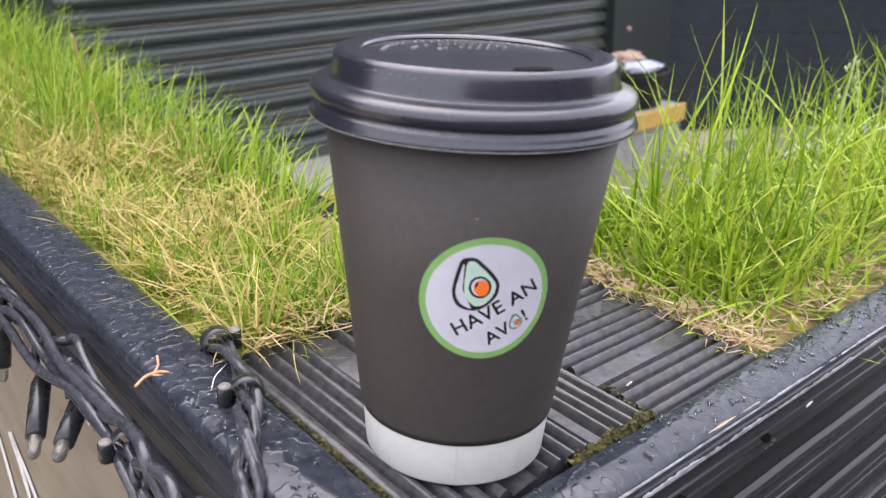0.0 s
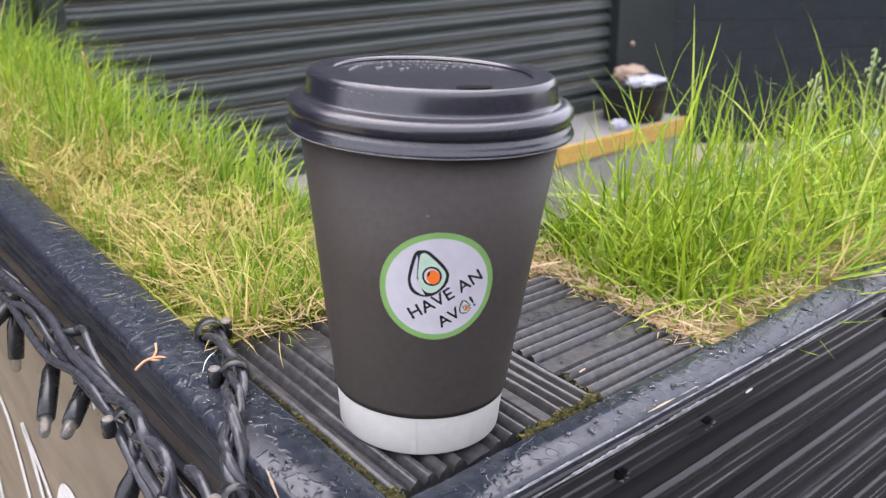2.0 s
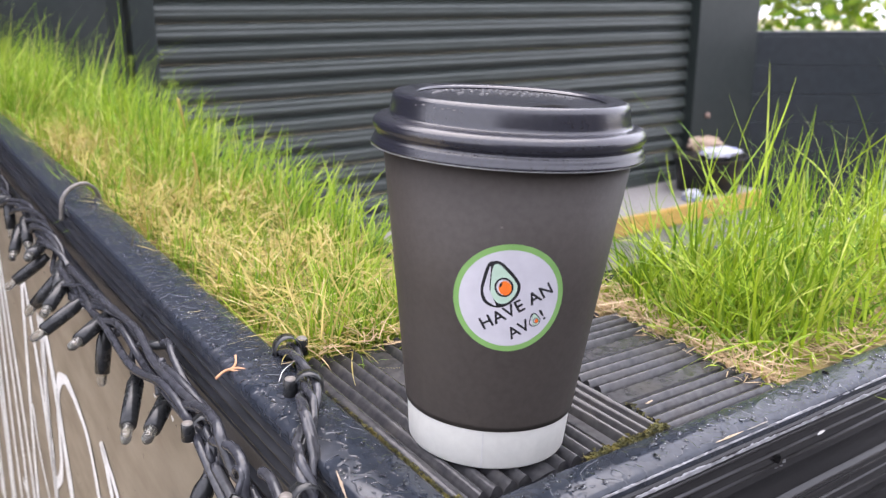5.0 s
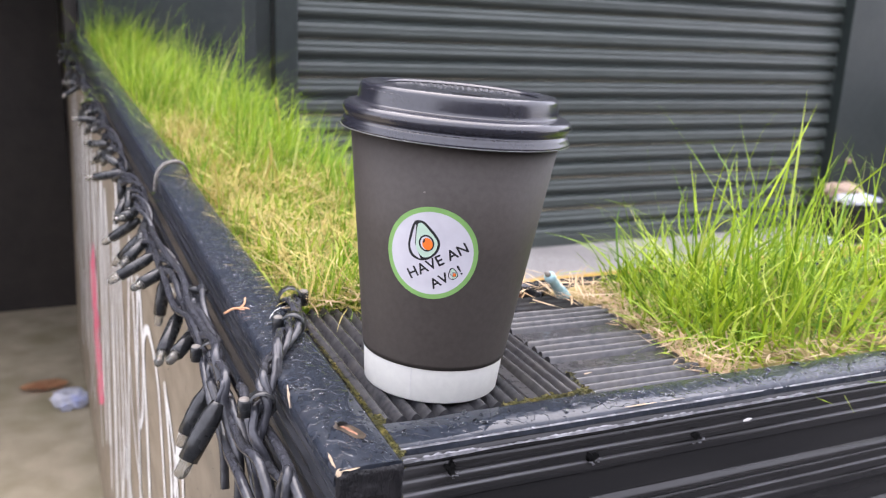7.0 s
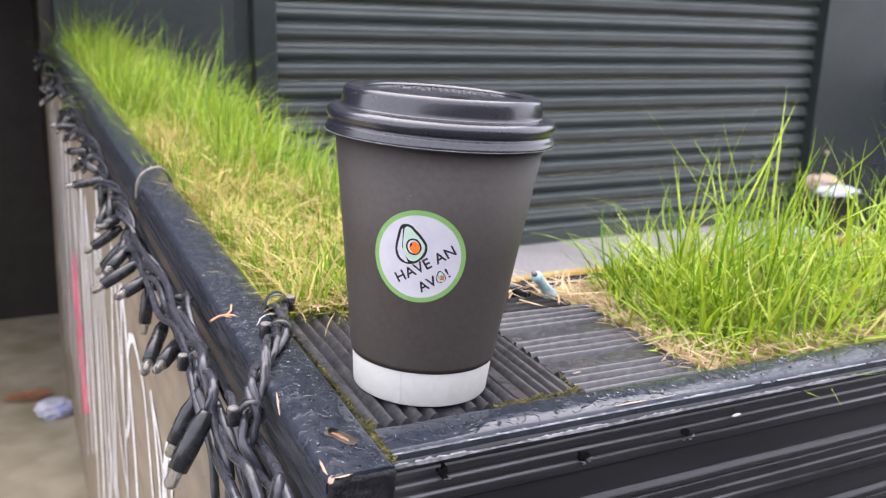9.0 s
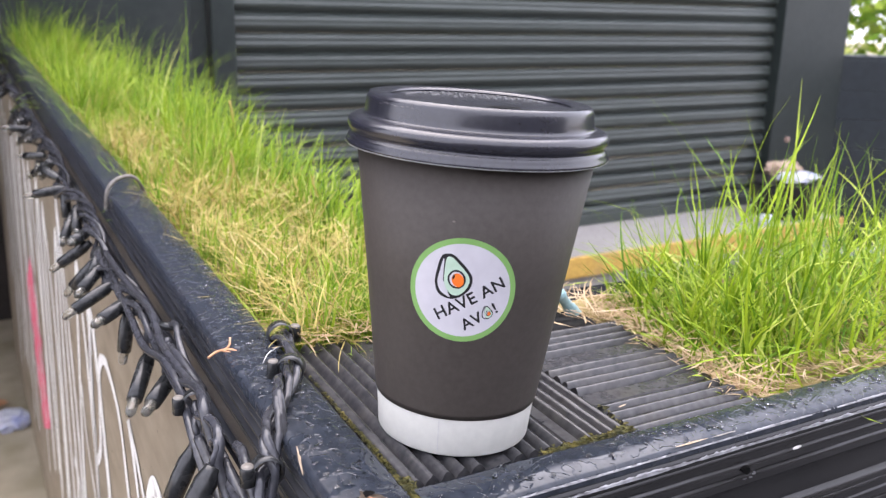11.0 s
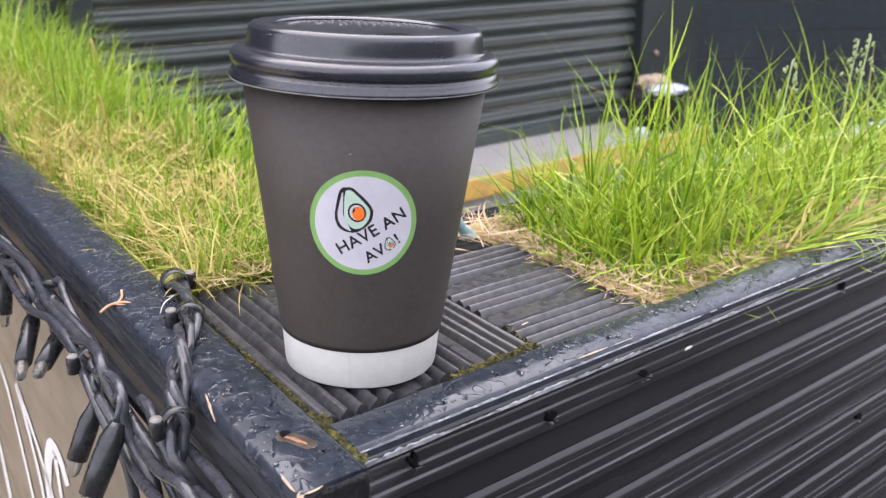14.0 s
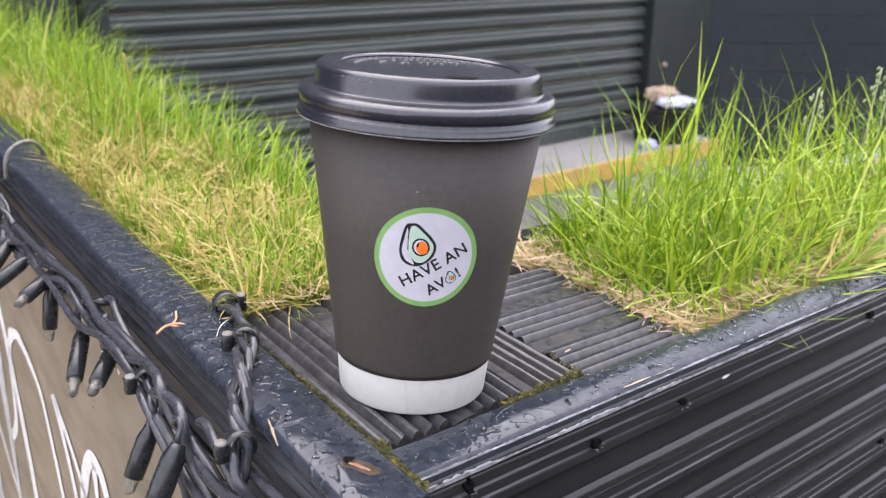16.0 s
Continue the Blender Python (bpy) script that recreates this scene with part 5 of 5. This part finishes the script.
# broken decking and straw at the back of the shelf
for k, (x, y, l, w, h, turn) in enumerate(((0.118, 0.1275, 0.020, 0.007, 0.005, 12), (0.136, 0.1285, 0.016, 0.006, 0.006, -18), (0.145, 0.1245, 0.014, 0.005, 0.004, 35))):
    rb = random.Random(90 + k)
    bm = a_box(-l / 2, l / 2, -w / 2, w / 2, -0.010, h, bevel=0.0008)
    for v in bm.verts:
        v.co += Vector((rb.uniform(-1, 1), rb.uniform(-1, 1), rb.uniform(-1, 1))) * 0.0009
    bit = part("broken_board", bm, M_SHELF, m=LEAN @ Matrix.Translation((x, y, -0.004)) @ Matrix.Rotation(radians(turn), 4, "Z"))
    tagged(bit, "splintered end of black decking behind the shelf", "broken board", group="broken boards behind the shelf")
nail = root("rusty_nail", Matrix.Translation((0.1300, 0.1240, -0.004)))
tagged(nail, "short rusty nail stub among broken decking", "nail")
part("shank", mesh_from("shank", *lathe([(0.0014, 0.0), (0.0014, 0.0065), (0.0013, 0.0070)], 10), M_RUST, True), None, nail)
part("head", mesh_from("head", *lathe([(0.0, 0.0070), (0.0026, 0.0070), (0.0027, 0.0078), (0.0018, 0.0084), (0.0, 0.0085)], 12), M_RUST, True), None, nail)


def shelf_corner_straw(rr):
    return rr.uniform(0.004, 0.055), rr.uniform(0.117, 0.132), 0.000 + rr.uniform(0, 0.004), 1.0


lawn("dry_grass", field(34, shelf_corner_straw, (0.012, 0.032), 47, (0.0005, 0.0010), (1.2, 1.57), (-0.2, 0.5), 6), M_STRAW_TAN, "loose straw lying over the ends of the boards")
strand("bare_wire", [(-0.0180, 0.0990, 0.0060), (-0.0150, 0.1020, 0.0085), (-0.0105, 0.1050, 0.0090), (-0.0070, 0.1085, 0.0080)], 0.00022, M_TIPWIRE, "thin bright bare wire beside the cable clip", "wire")

# seed heads among the long grass
for x, y, h in ((0.415, 0.100, 0.085), (0.485, 0.085, 0.100), (0.520, 0.110, 0.092)):
    sh = root("seed_head", Matrix.Translation((x, y, -0.012)))
    tagged(sh, "pale green grass stalk with a loose seed head", "grass stalk")
    part("stalk", mesh_from("stalk", *tube(spline([(0, 0, 0), (0.002, 0.003, h * 0.5), (0.006, 0.004, h)], 5), 0.0006, 5), M_SEED, True), None, sh)
    for k in range(12):
        a = rr.uniform(0, 6.28)
        z = h * (0.72 + 0.3 * k / 12)
        d = 0.007 * (1 - k / 16)
        bm = bmesh.new()
        bmesh.ops.create_uvsphere(bm, u_segments=7, v_segments=5, radius=0.0013)
        bmesh.ops.scale(bm, vec=(0.7, 0.7, 1.6), verts=bm.verts)
        part("seed", bm, M_SEED, sh, smooth=True, m=Matrix.Translation((0.005 + d * math.cos(a), 0.004 + d * math.sin(a), z)) @ Matrix.Rotation(rr.uniform(-0.8, 0.8), 4, "X"))
strand("dry_stalk", [(0.0500, 0.392, -0.010), (0.0540, 0.391, 0.010), (0.0570, 0.391, 0.022), (0.0550, 0.392, 0.034)], 0.0009, M_STRAW, "thick straw-coloured dead grass stalk", "grass stalk")
strand("dry_stalk", [(0.1060, 0.560, -0.010), (0.1080, 0.561, 0.020), (0.1040, 0.562, 0.046)], 0.0011, M_STRAW, "thick straw-coloured dead grass stalk", "grass stalk")

# ------------------------------------------------------------------ behind: tub with rubbish, litter on the paving
tub = root("rubbish_tub", Matrix.Translation((2.375, 1.72, 0.2002)) @ Matrix.Diagonal((0.85, 0.75, 0.27, 1)), lean=False)
tagged(tub, "low black plastic tub heaped with rubbish on the step", "tub")
part("body", mesh_from("body", *lathe([(0.0, 0.004), (0.125, 0.002), (0.132, 0.01), (0.152, 0.40), (0.158, 0.44), (0.166, 0.445), (0.166, 0.46), (0.158, 0.462), (0.150, 0.44), (0.13, 0.05), (0.0, 0.04)], 40), M_BIN, True), None, tub)


def crumple(name, w, d, h, material, parent, m, seed, label=""):
    bm = bmesh.new()
    bmesh.ops.create_icosphere(bm, subdivisions=3, radius=1.0)
    for v in bm.verts:
        k = 1 + 0.35 * noise.noise(v.co * 2.2 + Vector((seed, 0, 0))) + 0.15 * noise.noise(v.co * 5 + Vector((0, seed, 0)))
        v.co = Vector((v.co.x * w, v.co.y * d, v.co.z * h)) * k
    return part(name, bm, material, parent, label, False, m)


crumple("crumpled_bag", 0.145, 0.145, 0.045, M_BIN, tub, Matrix.Translation((0, 0, 0.45)), 1, "black bin bag")
for nm, off, mt, sz, lb, ct in (("crumpled_paper", (-0.02, -0.06, 0.49), M_PAPER, (0.090, 0.055, 0.016), "crumpled white and blue paper on the tub", "paper"),
                                ("torn_cardboard", (0.06, 0.07, 0.492), M_CARD, (0.080, 0.05, 0.030), "torn pale brown cardboard on the tub", "cardboard")):
    ob = crumple(nm, *sz, mt, None, Matrix.Translation((2.375 + off[0], 1.72 + off[1], off[2] - 0.145)), len(nm))
    tagged(ob, lb, ct)
ob = crumple("crumpled_paper", 0.035, 0.03, 0.02, M_PAPER, None, Matrix.Translation((2.19, 1.64, 0.218)), 23)
tagged(ob, "small crumpled white paper on the step", "paper")
ob = crumple("crumpled_litter", 0.040, 0.030, 0.022, M_PAPER, None, Matrix.Translation((-0.078, 1.64, 0.02)), 31)
tagged(ob, "crumpled white litter on the damp paving", "litter")
lf_bm = bmesh.new()
lv2 = []
for k in range(12):
    a = 2 * math.pi * k / 12
    lv2.append(lf_bm.verts.new((0.052 * math.cos(a) * (1 + 0.25 * noise.noise((k, 0, 1))), 0.028 * math.sin(a) * (1 + 0.3 * noise.noise((k, 5, 1))), 0.008 + 0.008 * noise.noise((k * 0.8, 2, 2)))))
lc = lf_bm.verts.new((0, 0, 0.006))
for k in range(12):
    lf_bm.faces.new((lv2[k], lv2[(k + 1) % 12], lc))
bmesh.ops.solidify(lf_bm, geom=lf_bm.faces, thickness=0.0015)
leaf = part("dead_leaf", lf_bm, M_LEAF, m=Matrix.Translation((-0.130, 1.76, 0.004)))
tagged(leaf, "dead orange-brown leaf on the paving", "leaf")
